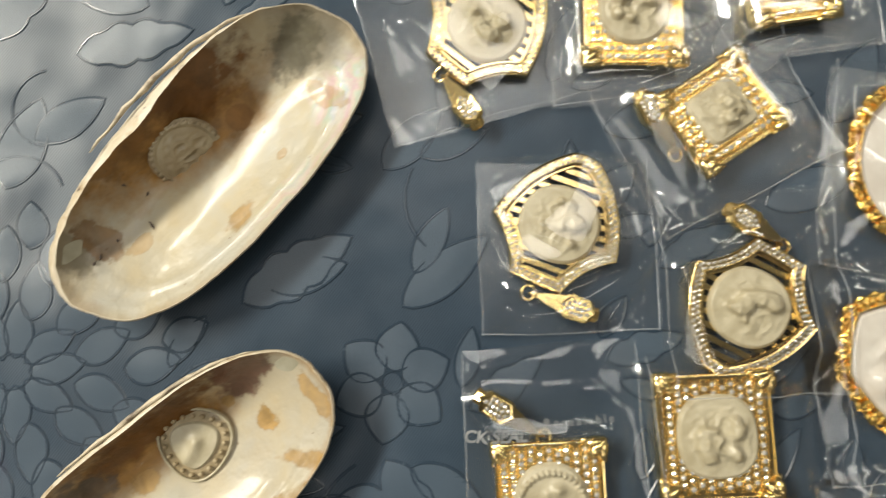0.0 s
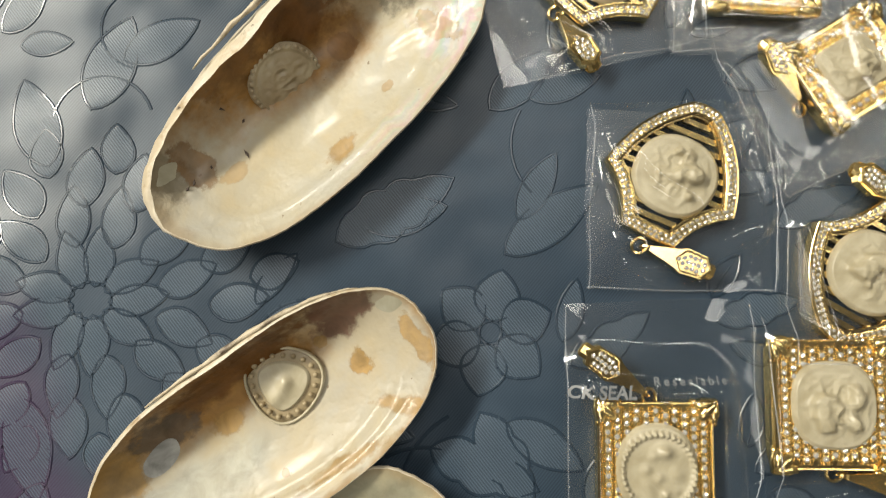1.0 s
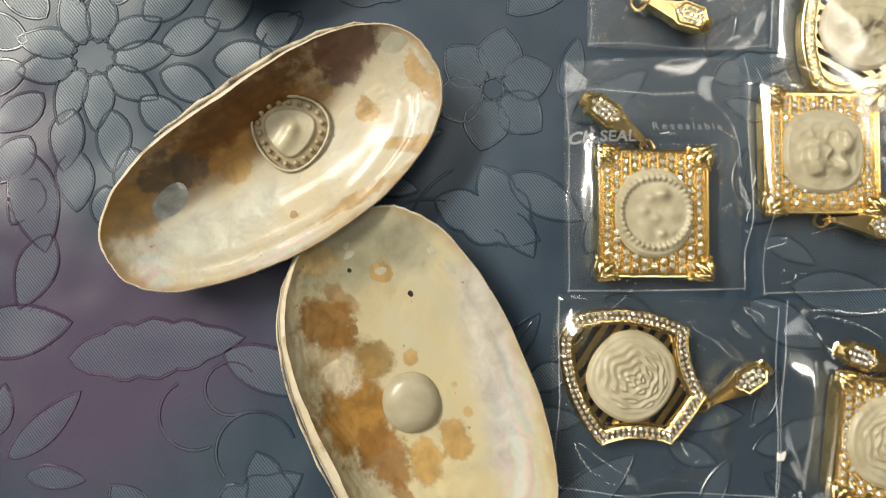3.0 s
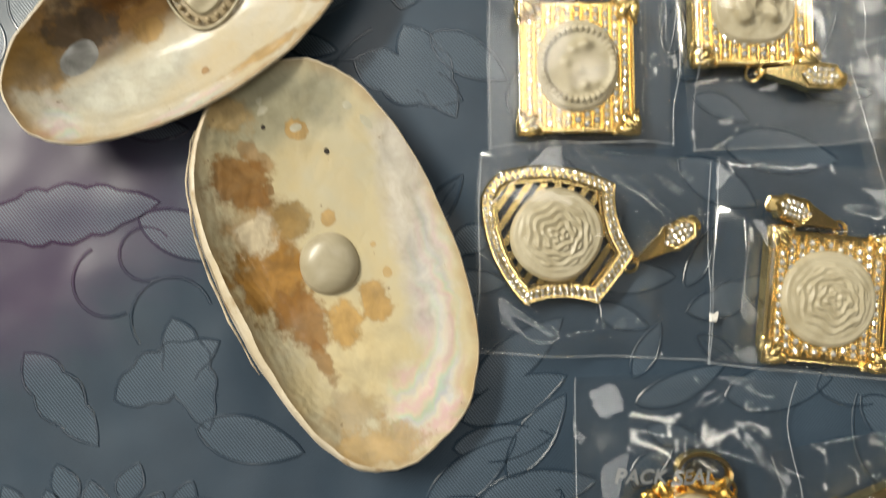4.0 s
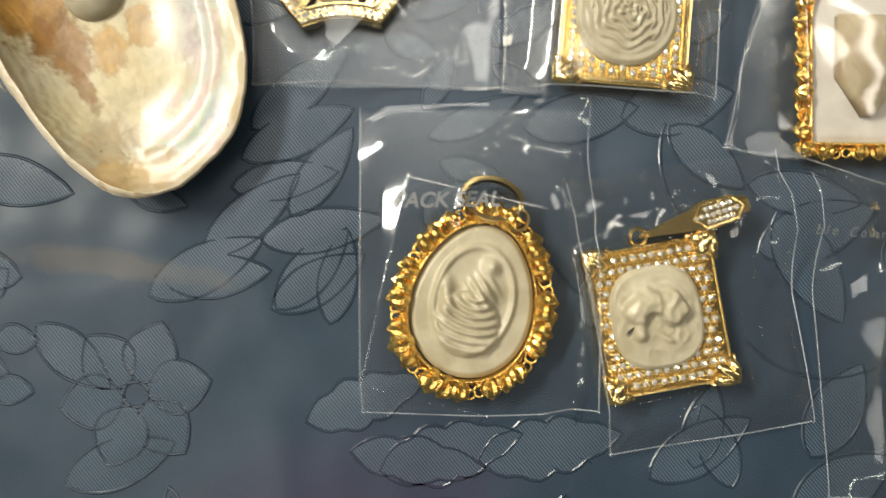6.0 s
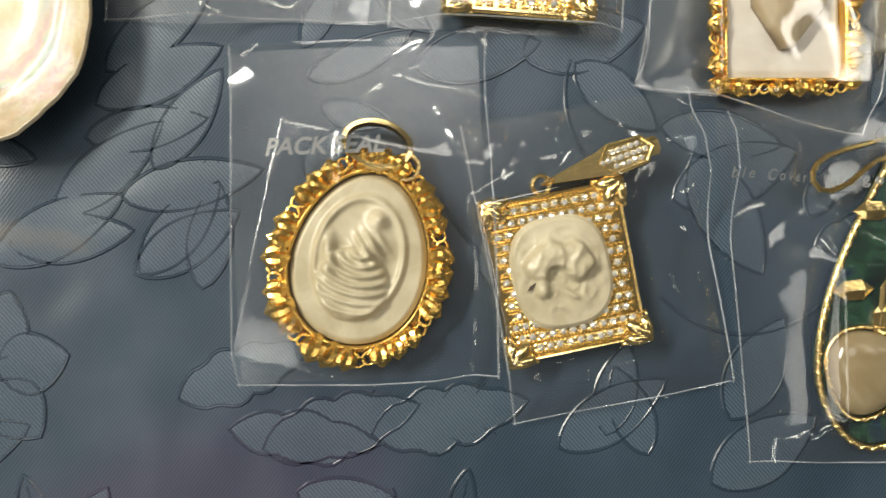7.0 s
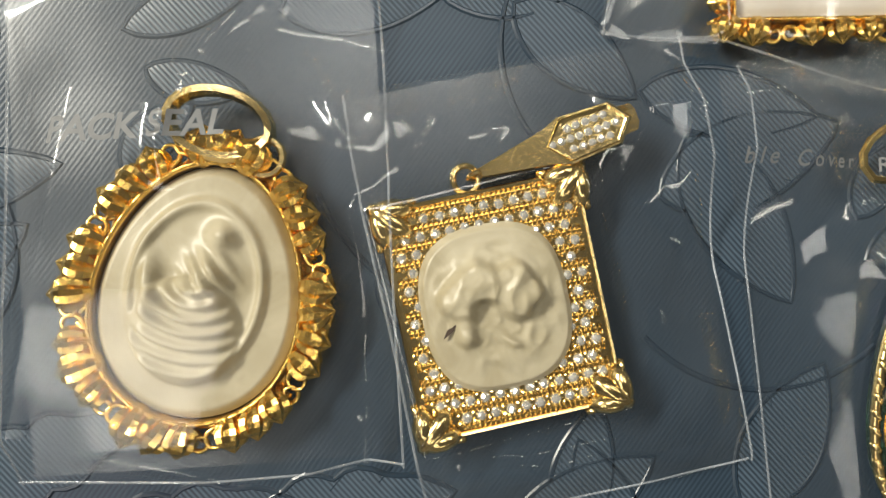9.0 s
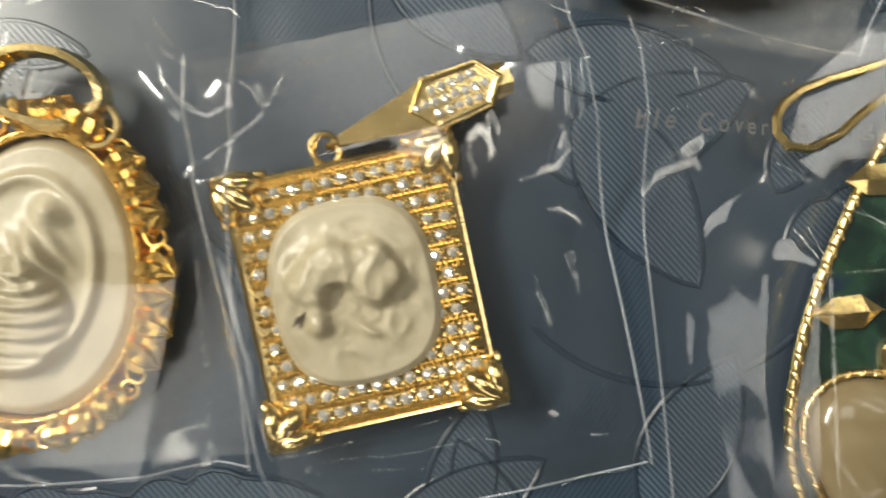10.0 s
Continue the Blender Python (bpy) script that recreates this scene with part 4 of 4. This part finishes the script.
SCAR = pearl("scar_nacre", (0.3, 0.28, 0.2), (0.42, 0.4, 0.32), 0.2)
SCAR_BLUE = pearl("silver_nacre", (0.2, 0.2, 0.19), (0.46, 0.46, 0.44), 0.1)
scar(shell_b, 0, -35, -7.6, 4, 3.6, SCAR, "pale muscle scar")
scar(shell_b, 20, 24.4, -8.0, 6, 4.4, SCAR_BLUE, "clear silver-grey nacre patch", 1.0)
scar(shell_a, 0, 36.5, -4.5, 4.2, 3.6, SCAR, "grey muscle scar")
scar(shell_c, 10, -36.5, -7.5, 5, 3.6, SCAR, "pale muscle scar")
scar(shell_c, 0, -27.6, 13.6, 2.7, 2.4, SCAR, "small raised ring")
scar(shell_c, 0, -32, 10.4, 1.4, 1.2, SCAR, "small raised ring")
scar(shell_c, 0, -30.5, -1.6, 1.9, 1.5, SCAR, "small brown blister")

# dark slivers of dirt lying in the first shell
for gx, gy, turn, length in ((-61.3, 48.2, 120, 2.6), (-56.2, 39.1, 80, 2.4), (-57.3, 46.7, 20, 1.0), (-67.0, 29.9, 10, 1.1), (-63.2, 35.4, 50, 0.8), (-66, 31.4, 40, 1.4)):
    bm = bmesh.new()
    prism(bm, [(-length / 2, -0.1), (0, -0.3), (length / 2, 0), (0.1, 0.3)], 0, 0.35, 0.1)
    p = pose(-39.4, 52.4, 0, 0, 0, 219.4).inverted() @ Vector((gx, gy, 0))
    lining = next(o for o in shell_a.children if o.name.startswith("lining"))
    rest = min(((v.co.x / MM - p.x) ** 2 + (v.co.y / MM - p.y) ** 2, v.co.z / MM) for v in lining.data.vertices)[1]
    sliver = part("dirt_sliver", bm, GRIT, shell_a)
    sliver.matrix_local = pose(p.x * MM, p.y * MM, (rest + 0.15) * MM, 0, 0, turn)

# ---- the pendants ----
framed_pendant(36.2, -28.4, 1, 25.2, 29, (17.6, 20), 2.2, "beads", "gold crystal pendant with an oval beaded pearl carving", (-1, 15.6), 145, True, 3, bail_len=18)
framed_pendant(74.6, -13.6, 1, 26.4, 28, (18.4, 19), 2.6, "blobs", "square gold crystal pendant with a rounded pearl carving", (1.2, -15.2), -8, True, 4, bail_len=18)
framed_pendant(90.1, -78.4, -5, 26.2, 28, (20.4, 20.6), 2.1, "rose", "gold crystal pendant with a large round pearl carving", (2.4, 15.6), 167, True, 5)
chipped = framed_pendant(96, -138.8, 9.5, 25.5, 29.3, (18.2, 20.4), 2.7, "blobs", "gold crystal pendant with a chipped pearl carving", (-0.4, 16.4), 8, False, 6, shift=(-0.7, 0.2), bail_len=21)
framed_pendant(80.8, 62.4, 122, 22, 24, (13, 13.5), 7.0, "blobs", "gold crystal pendant with a squared pearl carving", (-2, 14.5), -2, True, 7)
framed_pendant(61.2, 89.2, -2, 24.4, 29, (17.4, 19), 2.2, "blobs", "gold crystal pendant with an oval pearl carving", (0, 15.6), 40, False, 8)
framed_pendant(99, 98, 7, 20, 28, (14, 18), 3.0, "blobs", "small gold crystal pendant in a plastic bag", (0, 15.4), 60, False, 9)
framed_pendant(175, -86, 2, 26, 28, (18, 19), 2.4, "blobs", "gold crystal pendant beside the carved plaque", (0, 15.4), 60, False, 10)
bm = bmesh.new()
prism(bm, [(-1.5, -0.12), (0, -0.3), (1.4, 0.1), (0.2, 0.12), (-0.4, 0.32)], 0, 0.3, 0.1)
chip = part("chip", bm, GRIT, chipped, "dark chip in the carving")
chip.matrix_local = pose(-6.6 * MM, -1.2 * MM, 5.3 * MM, 0, 0, 34)
shield_pendant(32, -65, -126.6, 1.0, "rose", "gold shield pendant with slanting bars and a carved rose disc", 161, 11, (-5.0, 16.9))
shield_pendant(41, 36.5, 155, 0.96, "blobs", "gold shield pendant with bars and a frosted carved disc", 184, 12, (0, 18.6))
shield_pendant(84.6, 15.5, -32, 0.96, "blobs", "gold shield pendant with a rimmed carved disc", 178, 13, (0, 17.8))
shield_pendant(25.5, 86.5, 137, 0.97, "blobs", "gold shield pendant in a crumpled plastic bag", 165, 14)


def blossom_pendant(x, y, turn, plate, label, kind, mat, relief, step=3.4, seed=0, size=1.0, rimmed=True):
    """A pearl plate with a carved middle inside a rim of gold flowers."""
    top = thing("blossom_pendant", x, y, 0.9, turn, label, "pendant", "gold pendants")
    bm = bmesh.new()
    band(bm, inset(plate, -0.35), inset(plate, 0.25), 0, 2.9, 0.2)
    part("bezel", bm, GOLD_RICH, top)
    relief_cabochon(top, inset(plate, 0.4), 1.0, relief, kind, mat, "carved pearl plate", seed=seed)
    rope(top, inset(plate, -0.1), 2.9, 0.34, GOLD_RICH, "twisted_wire", 1.5)
    if rimmed:
        bm = bmesh.new()
        edge = inset(plate, -1.2 * size)
        band(bm, [(px * (1 + 0.02 * math.sin(k * 1.7)), py * (1 + 0.02 * math.sin(k * 1.7))) for k, (px, py) in enumerate(edge)], inset(plate, -0.3), 0.1, 0.9, 0.2)
        part("rim_plate", bm, GOLD_RICH, top)
        blossom_rim(top, inset(plate, -1.35 * size), step, GOLD_RICH, size, seed)
    return top


drop = blossom_pendant(59.2, -135.4, -14, egg_outline(32, 25, 0.12), "egg-shaped carved pearl pendant with a gold flower rim", "arcs", PEARL, 3.8, 3.1, 20, 1.28)
bm = bmesh.new()
tube(bm, [(9.5 * math.cos(a) * 0.62 - 1.2, 20.6 + 3.9 * math.sin(a), 2.6 + 1.4 * math.sin(a * 0.5)) for a in (math.pi * 2 * k / 22 for k in range(22))], 0.78, 6, True, 2.0)
part("bail", bm, GOLD, drop, "plain gold loop")
bm = bmesh.new()
tube(bm, [(4.6 + 2.2 * math.cos(a), 17.8 + 2.3 * math.sin(a), 2.8) for a in (math.pi * 2 * k / 18 for k in range(18))], 0.5, 6, True)
part("jump_ring", bm, GOLD, drop)
arch = [(-11.3, -18), (11.3, -18), (11.3, 8), (6.5, 17), (-6.5, 17), (-11.3, 8)]
plaque = blossom_pendant(138.7, -86.5, -1, bowed(arch, [0, 0, 1.0, 0.8, 1.0, 0], 8), "white pearl plaque with a gold flower rim", "plain", PEARL_WHITE, 1.6, 3.6, 21)
bm = bmesh.new()
prism(bm, [(-1, -12.4), (1.2, -12.2), (7.2, -4.5), (7, 8), (-6, 8), (-6.2, -4.5)], 1.6, 4.4, 1.2)
part("brown_stone", bm, PEARL_BROWN, plaque, "brown carved stone, pointed below", True)
blossom_pendant(126, 49, 0, egg_outline(34, 26, 0.05), "oval white pearl pendant with a gold flower rim", "plain", PEARL_WHITE, 2.2, 3.2, 22)
hexa = bowed([(12 * math.cos(radians(a)), 15 * math.sin(radians(a))) for a in (0, 60, 120, 180, 240, 300)], [0.5] * 6, 8)
blossom_pendant(118, 2, 12, hexa, "six-sided pearl pendant with a gold flower rim", "blobs", PEARL_WHITE, 3.2, 3.3, 23)
green = blossom_pendant(121, -44, 20, hexa, "six-sided abalone pendant with gold flowers", "plain", ABALONE, 1.6, 3.4, 24)
relief_cabochon(green, rounded(10, 16, 2.2, 48), 1.8, 3.0, "blobs", PEARL, "oval pearl carving on the abalone", seed=3)


def teardrop(length, width, n=64):
    out = []
    for k in range(n):
        a = 2 * math.pi * k / n
        s = math.sin(a)
        f = (1 - s) / 2
        out.append((width / 2 * math.cos(a) * min(1.0, 1.12 * f ** 0.62), length / 2 * s))
    return out


def leaf_plate(parent, x, y, turn, length):
    bm = bmesh.new()
    c, s = math.cos(radians(turn)), math.sin(radians(turn))
    edge = [(0, 0), (0.3, 0.24), (0.7, 0.22), (1, 0), (0.7, -0.22), (0.3, -0.24)]
    put = lambda u, v, z: bm.verts.new((x + (u * c - v * s) * length, y + (u * s + v * c) * length, z))
    low, rim, rib = [put(u, v, 2.3) for u, v in edge], [put(u, v, 2.9) for u, v in edge], [put(u, 0, 3.6) for u in (0.25, 0.75)]
    for k in range(6):
        bm.faces.new((low[k], low[(k + 1) % 6], rim[(k + 1) % 6], rim[k]))
    for f in ((rim[0], rim[1], rib[0]), (rim[1], rim[2], rib[1], rib[0]), (rim[2], rim[3], rib[1]), (rim[3], rim[4], rib[1]), (rim[4], rim[5], rib[0], rib[1]), (rim[5], rim[0], rib[0])):
        bm.faces.new(f)
    part("gold_leaf", bm, GOLD, parent)


earring = thing("drop_earring", 156.4, -144.6, 0.9, -7.4, "teardrop abalone earring with gold rope edge and a heart pearl", "earring")
drop_line = teardrop(58, 28)
bm = bmesh.new()
prism(bm, inset(drop_line, 0.5), 0, 2.4, 0.5)
part("abalone_plate", bm, ABALONE, earring)
rope(earring, drop_line, 2.2, 0.85, GOLD, "rope_edge", 2.1)
heart = egg_outline(15.8, 15.2, -0.32, 48)
pearl_heart = relief_cabochon(earring, heart, 2.4, 6.0, "dome", pearl("cream_pearl", (0.17, 0.13, 0.07), (0.23, 0.185, 0.11), 0.16), "glossy cream heart-shaped pearl")
pearl_heart.matrix_local = pose(-2.2 * MM, -15.3 * MM, 0, 0, 0, -12)
holder = new("pearl_setting")
holder.parent = earring
holder.matrix_local = pose(-2.2 * MM, -15.3 * MM, 0, 0, 0, -12)
rope(holder, inset(heart, -0.7), 3.0, 0.6, GOLD, "rope_edge", 1.7)
for spec in ((-0.5, 15.5, 188, 7.5), (1.5, 3.5, 20, 7.5), (-2.5, 0.6, 190, 8), (-0.6, -1.5, -86, 7.5), (4.5, -9, 70, 7), (2, 10, 60, 6)):
    leaf_plate(earring, *spec)
bm = bmesh.new()
tube(bm, [(0.5, 16, 3), (2.2, 11, 3), (2, 6, 3), (-1, 1, 3), (-0.8, -6, 3)], 0.5, 5)
part("stem", bm, GOLD, earring)
bm = bmesh.new()
tube(bm, [(0.2 + 1.5 * math.cos(a), 30 + 1.5 * math.sin(a), 1.5) for a in (2 * math.pi * k / 16 for k in range(16))], 0.55, 6, True)
part("top_ring", bm, GOLD, earring)
bm = bmesh.new()
hook = []
for gx, gy in ((159, -115), (156, -116), (152.5, -117), (149, -117.8), (146, -118.8), (144, -120.2), (143, -121.8), (143, -123.4), (144.2, -125), (146.6, -125.4), (150, -124), (152.6, -121.8), (155.4, -119.8), (158.8, -118.6)):
    p = pose(156.4, -144.6, 0, 0, 0, -7.4).inverted() @ Vector((gx, gy, 2.6))
    hook.append(tuple(p))
tube(bm, hook, 0.55, 6)
part("ear_hook", bm, GOLD, earring)

# ---- the clear plastic bags: back sheet, draped front sheet, welded edges, print ----
# footprints of the things inside: centre, half sizes, turn, height
LUMPS = [(36.2, -28.4, 13, 15, 1, 7.2), (74.6, -13.6, 13.5, 14.5, 1, 7.2), (90.1, -78.4, 13.5, 14.5, -5, 7.2), (95.8, -138.6, 13, 15, 11, 7.4), (80.8, 62.4, 12, 12, 32, 7.2), (61.2, 89.2, 12.5, 15, -2, 7.2),
         (99, 98, 10, 14, 7, 7.2), (175, -86, 13, 14, 2, 7.2), (32, -65, 15, 15, 45, 6.6), (41, 36.5, 13.5, 13.5, 20, 7.2), (84.6, 15.5, 13.5, 13.5, 15, 7.2), (25.5, 86.5, 13.5, 13.5, 45, 7.2)]
LUMPS += [(59.2, -135.4, 18, 21, -14, 5.8), (138.7, -86.5, 14, 20, 0, 6.2), (126, 49, 14, 18, 0, 4.6), (118, 2, 14, 17, 0, 5.2), (121, -44, 14, 17, 0, 6), (156, -153, 10, 14, 0, 7.2),
          (160, -128, 4, 14, -7, 4.5), (124, -118, 9, 3.5, 8, 6)]


# long taut creases in the film: from, to, height, half width
CREASES = [(76, -93, 58.5, -107, 0.8, 0.9), (59, -104, 56.4, -123, 1, 1.3), (33, -104, 38, -117, 0.9, 1.4), (72, -106, 80, -120, 0.9, 1.1), (87, -158, 113, -157, 1.2, 1.3), (118, -109, 121, -135, 1, 1.2),
           (84, -108, 113, -107, 0.6, 0.7), (39, -66, 55, -67.4, 0.8, 0.7), (15, -90, 44, -86, 1.2, 1.2), (44, -86, 58, -81, 1, 1.1), (26, 42, 45, 28, 0.9, 0.7), (26, 16, 32, 20, 1, 1.5),
           (18, -6, 24, -14, 0.8, 0.8), (66, -66, 68, -88, 1, 0.9), (5, 72, 22, 66, 1, 1), (92, 46, 104, 58, 0.9, 1)]


def lump_height(x, y):
    """How high the bagged things hold the film up, for arrays of places."""
    z = np.zeros_like(x)
    for cx, cy, hw, hh, turn, top in LUMPS:
        dx, dy = x - cx, y - cy
        c, s = math.cos(radians(turn)), math.sin(radians(turn))
        u, v = np.abs(dx * c + dy * s) - hw, np.abs(-dx * s + dy * c) - hh
        d = np.hypot(np.maximum(u, 0), np.maximum(v, 0))
        z = np.maximum(z, top * np.clip(1 - d / 14.0, 0, 1) ** 1.6)
    return z


def bag(x, y, turn, w, h, layer, label, crumple=1.0, seed=0, words=(), shear=0.0):
    top = thing("plastic_bag", x, y, 0, turn, label, "plastic bag", "clear plastic bags")
    nx, ny = int(w / 0.42), int(h / 0.42)
    c, s = math.cos(radians(turn)), math.sin(radians(turn))
    rnd = random.Random(seed)
    table_a, table_b = np.random.default_rng(seed).random((2, 64, 64))
    bias = rnd.uniform(0, math.pi)
    waves = [(rnd.uniform(0, 6.3), rnd.uniform(0.12, 0.4), rnd.uniform(0, 6.3)) for _ in range(6)]

    def soft(u, v):
        return sum(np.sin((u * math.cos(a) + v * math.sin(a)) * f + p) for a, f, p in waves) / 6

    def facets(u, v, cell, angle, stretch, heights, smooth=False):
        """Crumpling: random heights on a skewed, warped net, rounded or in flat triangles."""
        p = (u * math.cos(angle) + v * math.sin(angle)) / (cell * stretch) + 30
        q = (v * math.cos(angle) - u * math.sin(angle)) / cell + 30
        p, q = p + 0.2 * np.sin(q * 1.9 + seed), q + 0.2 * np.sin(p * 2.3 + 2 * seed)
        a, b = np.floor(p).astype(int), np.floor(q).astype(int)
        f, g = p - a, q - b
        h00, h10, h01, h11 = (heights[(a + da) % 64, (b + db) % 64] for da, db in ((0, 0), (1, 0), (0, 1), (1, 1)))
        if smooth:
            f, g = f * f * (3 - 2 * f), g * g * (3 - 2 * g)
            return (h00 * (1 - f) + h10 * f) * (1 - g) + (h01 * (1 - f) + h11 * f) * g
        return np.where(f + g < 1, h00 + (h10 - h00) * f + (h01 - h00) * g, h11 + (h01 - h11) * (1 - f) + (h10 - h11) * (1 - g))

    def height(u, v):
        gx, gy = x + u * c - v * s, y + u * s + v * c
        e = np.minimum(w / 2 - np.abs(u), h / 2 - np.abs(v))
        loose = np.clip(e / 5.0, 0, 1)
        base = lump_height(gx, gy)
        tight = 1 - 0.84 * np.clip((base - 3.0) / 3.0, 0, 1)
        big = facets(u, v, 10.0, bias, 2.0, table_a ** 1.5, True)
        small = facets(u, v, 5.0, bias + 0.9, 2.6, table_b ** 2.4)
        z = 0.42 + 0.28 * layer + base + crumple * tight * (loose * 3.3 * big + (0.25 + 0.75 * loose) * 0.5 * small)
        z = z + 0.12 * (1 + soft(u * 1.6, v * 1.6)) + 0.35 * crumple * (1 - loose) * big
        for x0, y0, x1, y1, high, half in CREASES:
            length = math.hypot(x1 - x0, y1 - y0)
            along_it = ((gx - x0) * (x1 - x0) + (gy - y0) * (y1 - y0)) / length
            off = ((gx - x0) * (y1 - y0) - (gy - y0) * (x1 - x0)) / length + 0.5 * np.sin(along_it * 0.35)
            taper = np.clip(along_it / 3.0, 0, 1) * np.clip((length - along_it) / 5.0, 0, 1)
            z = z + loose * high * taper * np.exp(-np.abs(off / half) ** 1.5)
        return np.maximum(0.36 + 0.2 * layer + base, z)

    i, j = np.meshgrid(np.arange(nx + 1), np.arange(ny + 1))
    u0, v0 = w * (i / nx - 0.5), h * (j / ny - 0.5)
    sway = 0.7 * soft(u0 * 0.6, v0 * 0.6)
    u, v = u0 + sway + shear * v0, v0 + sway
    z = height(u, v)
    mesh = bpy.data.meshes.new("front_sheet")
    a = (j * (nx + 1) + i)[:-1, :-1].ravel()
    mesh.from_pydata((np.stack([u, v, z], -1).reshape(-1, 3) * MM).tolist(), [], np.stack([a, a + 1, a + nx + 2, a + nx + 1], -1).tolist())
    mesh.update()
    mesh.polygons.foreach_set("use_smooth", [True] * len(mesh.polygons))
    link("front_sheet", mesh, FILM, top)
    spot = np.stack([u, v, z + 0.05], -1)
    bm = bmesh.new()
    low = np.stack([u, v, 0.2 + 0.12 * layer + 0.16 * (1 + soft(u * 1.3 + 5, v * 1.3))], -1)[::4, ::4]
    vs = [[bm.verts.new(p) for p in row] for row in low]
    for ra, rb in zip(vs, vs[1:]):
        for k in range(len(ra) - 1):
            bm.faces.new((ra[k], ra[k + 1], rb[k + 1], rb[k]))
    part("back_sheet", bm, FILM_BACK, top, "", True)
    bm = bmesh.new()
    for line in ([spot[k, 1] for k in range(0, ny, 2)], [spot[k, nx - 1] for k in range(0, ny, 2)], [spot[1, k] for k in range(0, nx, 2)]):
        tube(bm, line, 0.16, 4)
    part("welded_seam", bm, FILM_EDGE, top)
    for text, tx, ty, tall, slant, gap in words:
        curve = bpy.data.curves.new("print", "FONT")
        curve.offset = 0.1 if slant else 0.03
        curve.body, curve.size, curve.shear, curve.space_character = text, tall, slant, gap
        tmp = new("print", curve)
        mesh = bpy.data.meshes.new_from_object(tmp.evaluated_get(bpy.context.evaluated_depsgraph_get()))
        bpy.data.objects.remove(tmp)
        for v in mesh.vertices:
            v.co = Vector((tx + v.co.x, ty + v.co.y, 0))
            v.co.z = float(height(np.array(v.co.x), np.array(v.co.y))) + 0.12
        mesh.transform(Matrix.Scale(MM, 4))
        link("print", mesh, INK, top, "white printed words")
    return top


CLEAR = "small clear plastic bag holding a "
bag(42.3, 31.6, 0, 42, 43, 0, CLEAR + "shield pendant", 2.0, 1)
bag(37.4, -19, 2, 41, 54, 1, CLEAR + "crystal pendant, printed in white", 0.8, 2, (("CK SEAL", -20.6, 6.3, 3.8, 0.25, 1.0), ("Resealable", -2.2, 9.0, 2.5, 0, 1.5)), 0.03)
bag(85.5, 20, 0, 42, 50, 1, CLEAR + "shield pendant", 1.2, 3)
bag(83, -19, 4, 45, 52, 2, CLEAR + "square crystal pendant", 1.0, 4)
bag(40.7, -69.6, -1, 52, 44, 0, CLEAR + "rose shield pendant", 2.0, 5)
bag(88, -71.5, -4, 43, 46, 1, CLEAR + "round-carved crystal pendant", 1.0, 6)
bag(59.8, -126.6, 0.5, 47, 62, 1, CLEAR + "egg-shaped pendant, printed in white", 1.0, 31, (("PACK SEAL", -16.3, 9.8, 4.2, 0.25, 1.0),))
bag(103, -136, 9, 43, 56, 2, CLEAR + "chipped crystal pendant", 1.25, 8)
bag(152.5, -144, -2, 48, 66, 0, CLEAR + "drop earring, printed in white", 0.5, 9, (("ble", -27.0, 20.5, 2.7, 0, 1.5), ("Cover", -20.1, 20.2, 2.7, 0, 1.5), ("Range", -7.0, 19.8, 2.7, 0, 1.5)), -0.11)
bag(139, -82, -14, 44, 58, 0, CLEAR + "carved plaque", 0.9, 10)
bag(79, 62, 25, 48, 44, 0, CLEAR + "squared crystal pendant", 0.8, 11)
bag(20, 84, 14, 48, 44, 0, CLEAR + "shield pendant", 1.5, 12)
bag(61, 92, 3, 42, 50, 1, CLEAR + "oval crystal pendant", 1.0, 13)
bag(101, 99, 6, 42, 44, 0, CLEAR + "small crystal pendant", 1.3, 14)
bag(127, 46, -12, 44, 52, 1, CLEAR + "oval pearl pendant", 1.2, 15)
bag(120, 2, 6, 44, 52, 0, CLEAR + "six-sided pearl pendant", 1.1, 16)
bag(124, -44, 12, 46, 48, 0, CLEAR + "six-sided abalone pendant", 0.9, 17)
bag(178, -82, 4, 42, 50, 1, CLEAR + "crystal pendant", 1.0, 18)

# a torn scrap of paper caught on one bag
bm = bmesh.new()
prism(bm, [(-1.2, -0.7), (0.2, -1.1), (0.9, -0.2), (1.3, 0.9), (0.1, 0.6), (-0.6, 1.2), (-0.9, 0.2)], 0, 0.3, 0.12)
scrap = tagged(part("paper_scrap", bm, plain("scrap_paper", (0.7, 0.68, 0.64), 0.8)), "torn white paper scrap lying on a plastic bag", "scrap")
scrap.matrix_world = pose(66.6 * MM, -82.6 * MM, 1.9 * MM, 6, -5, 20)
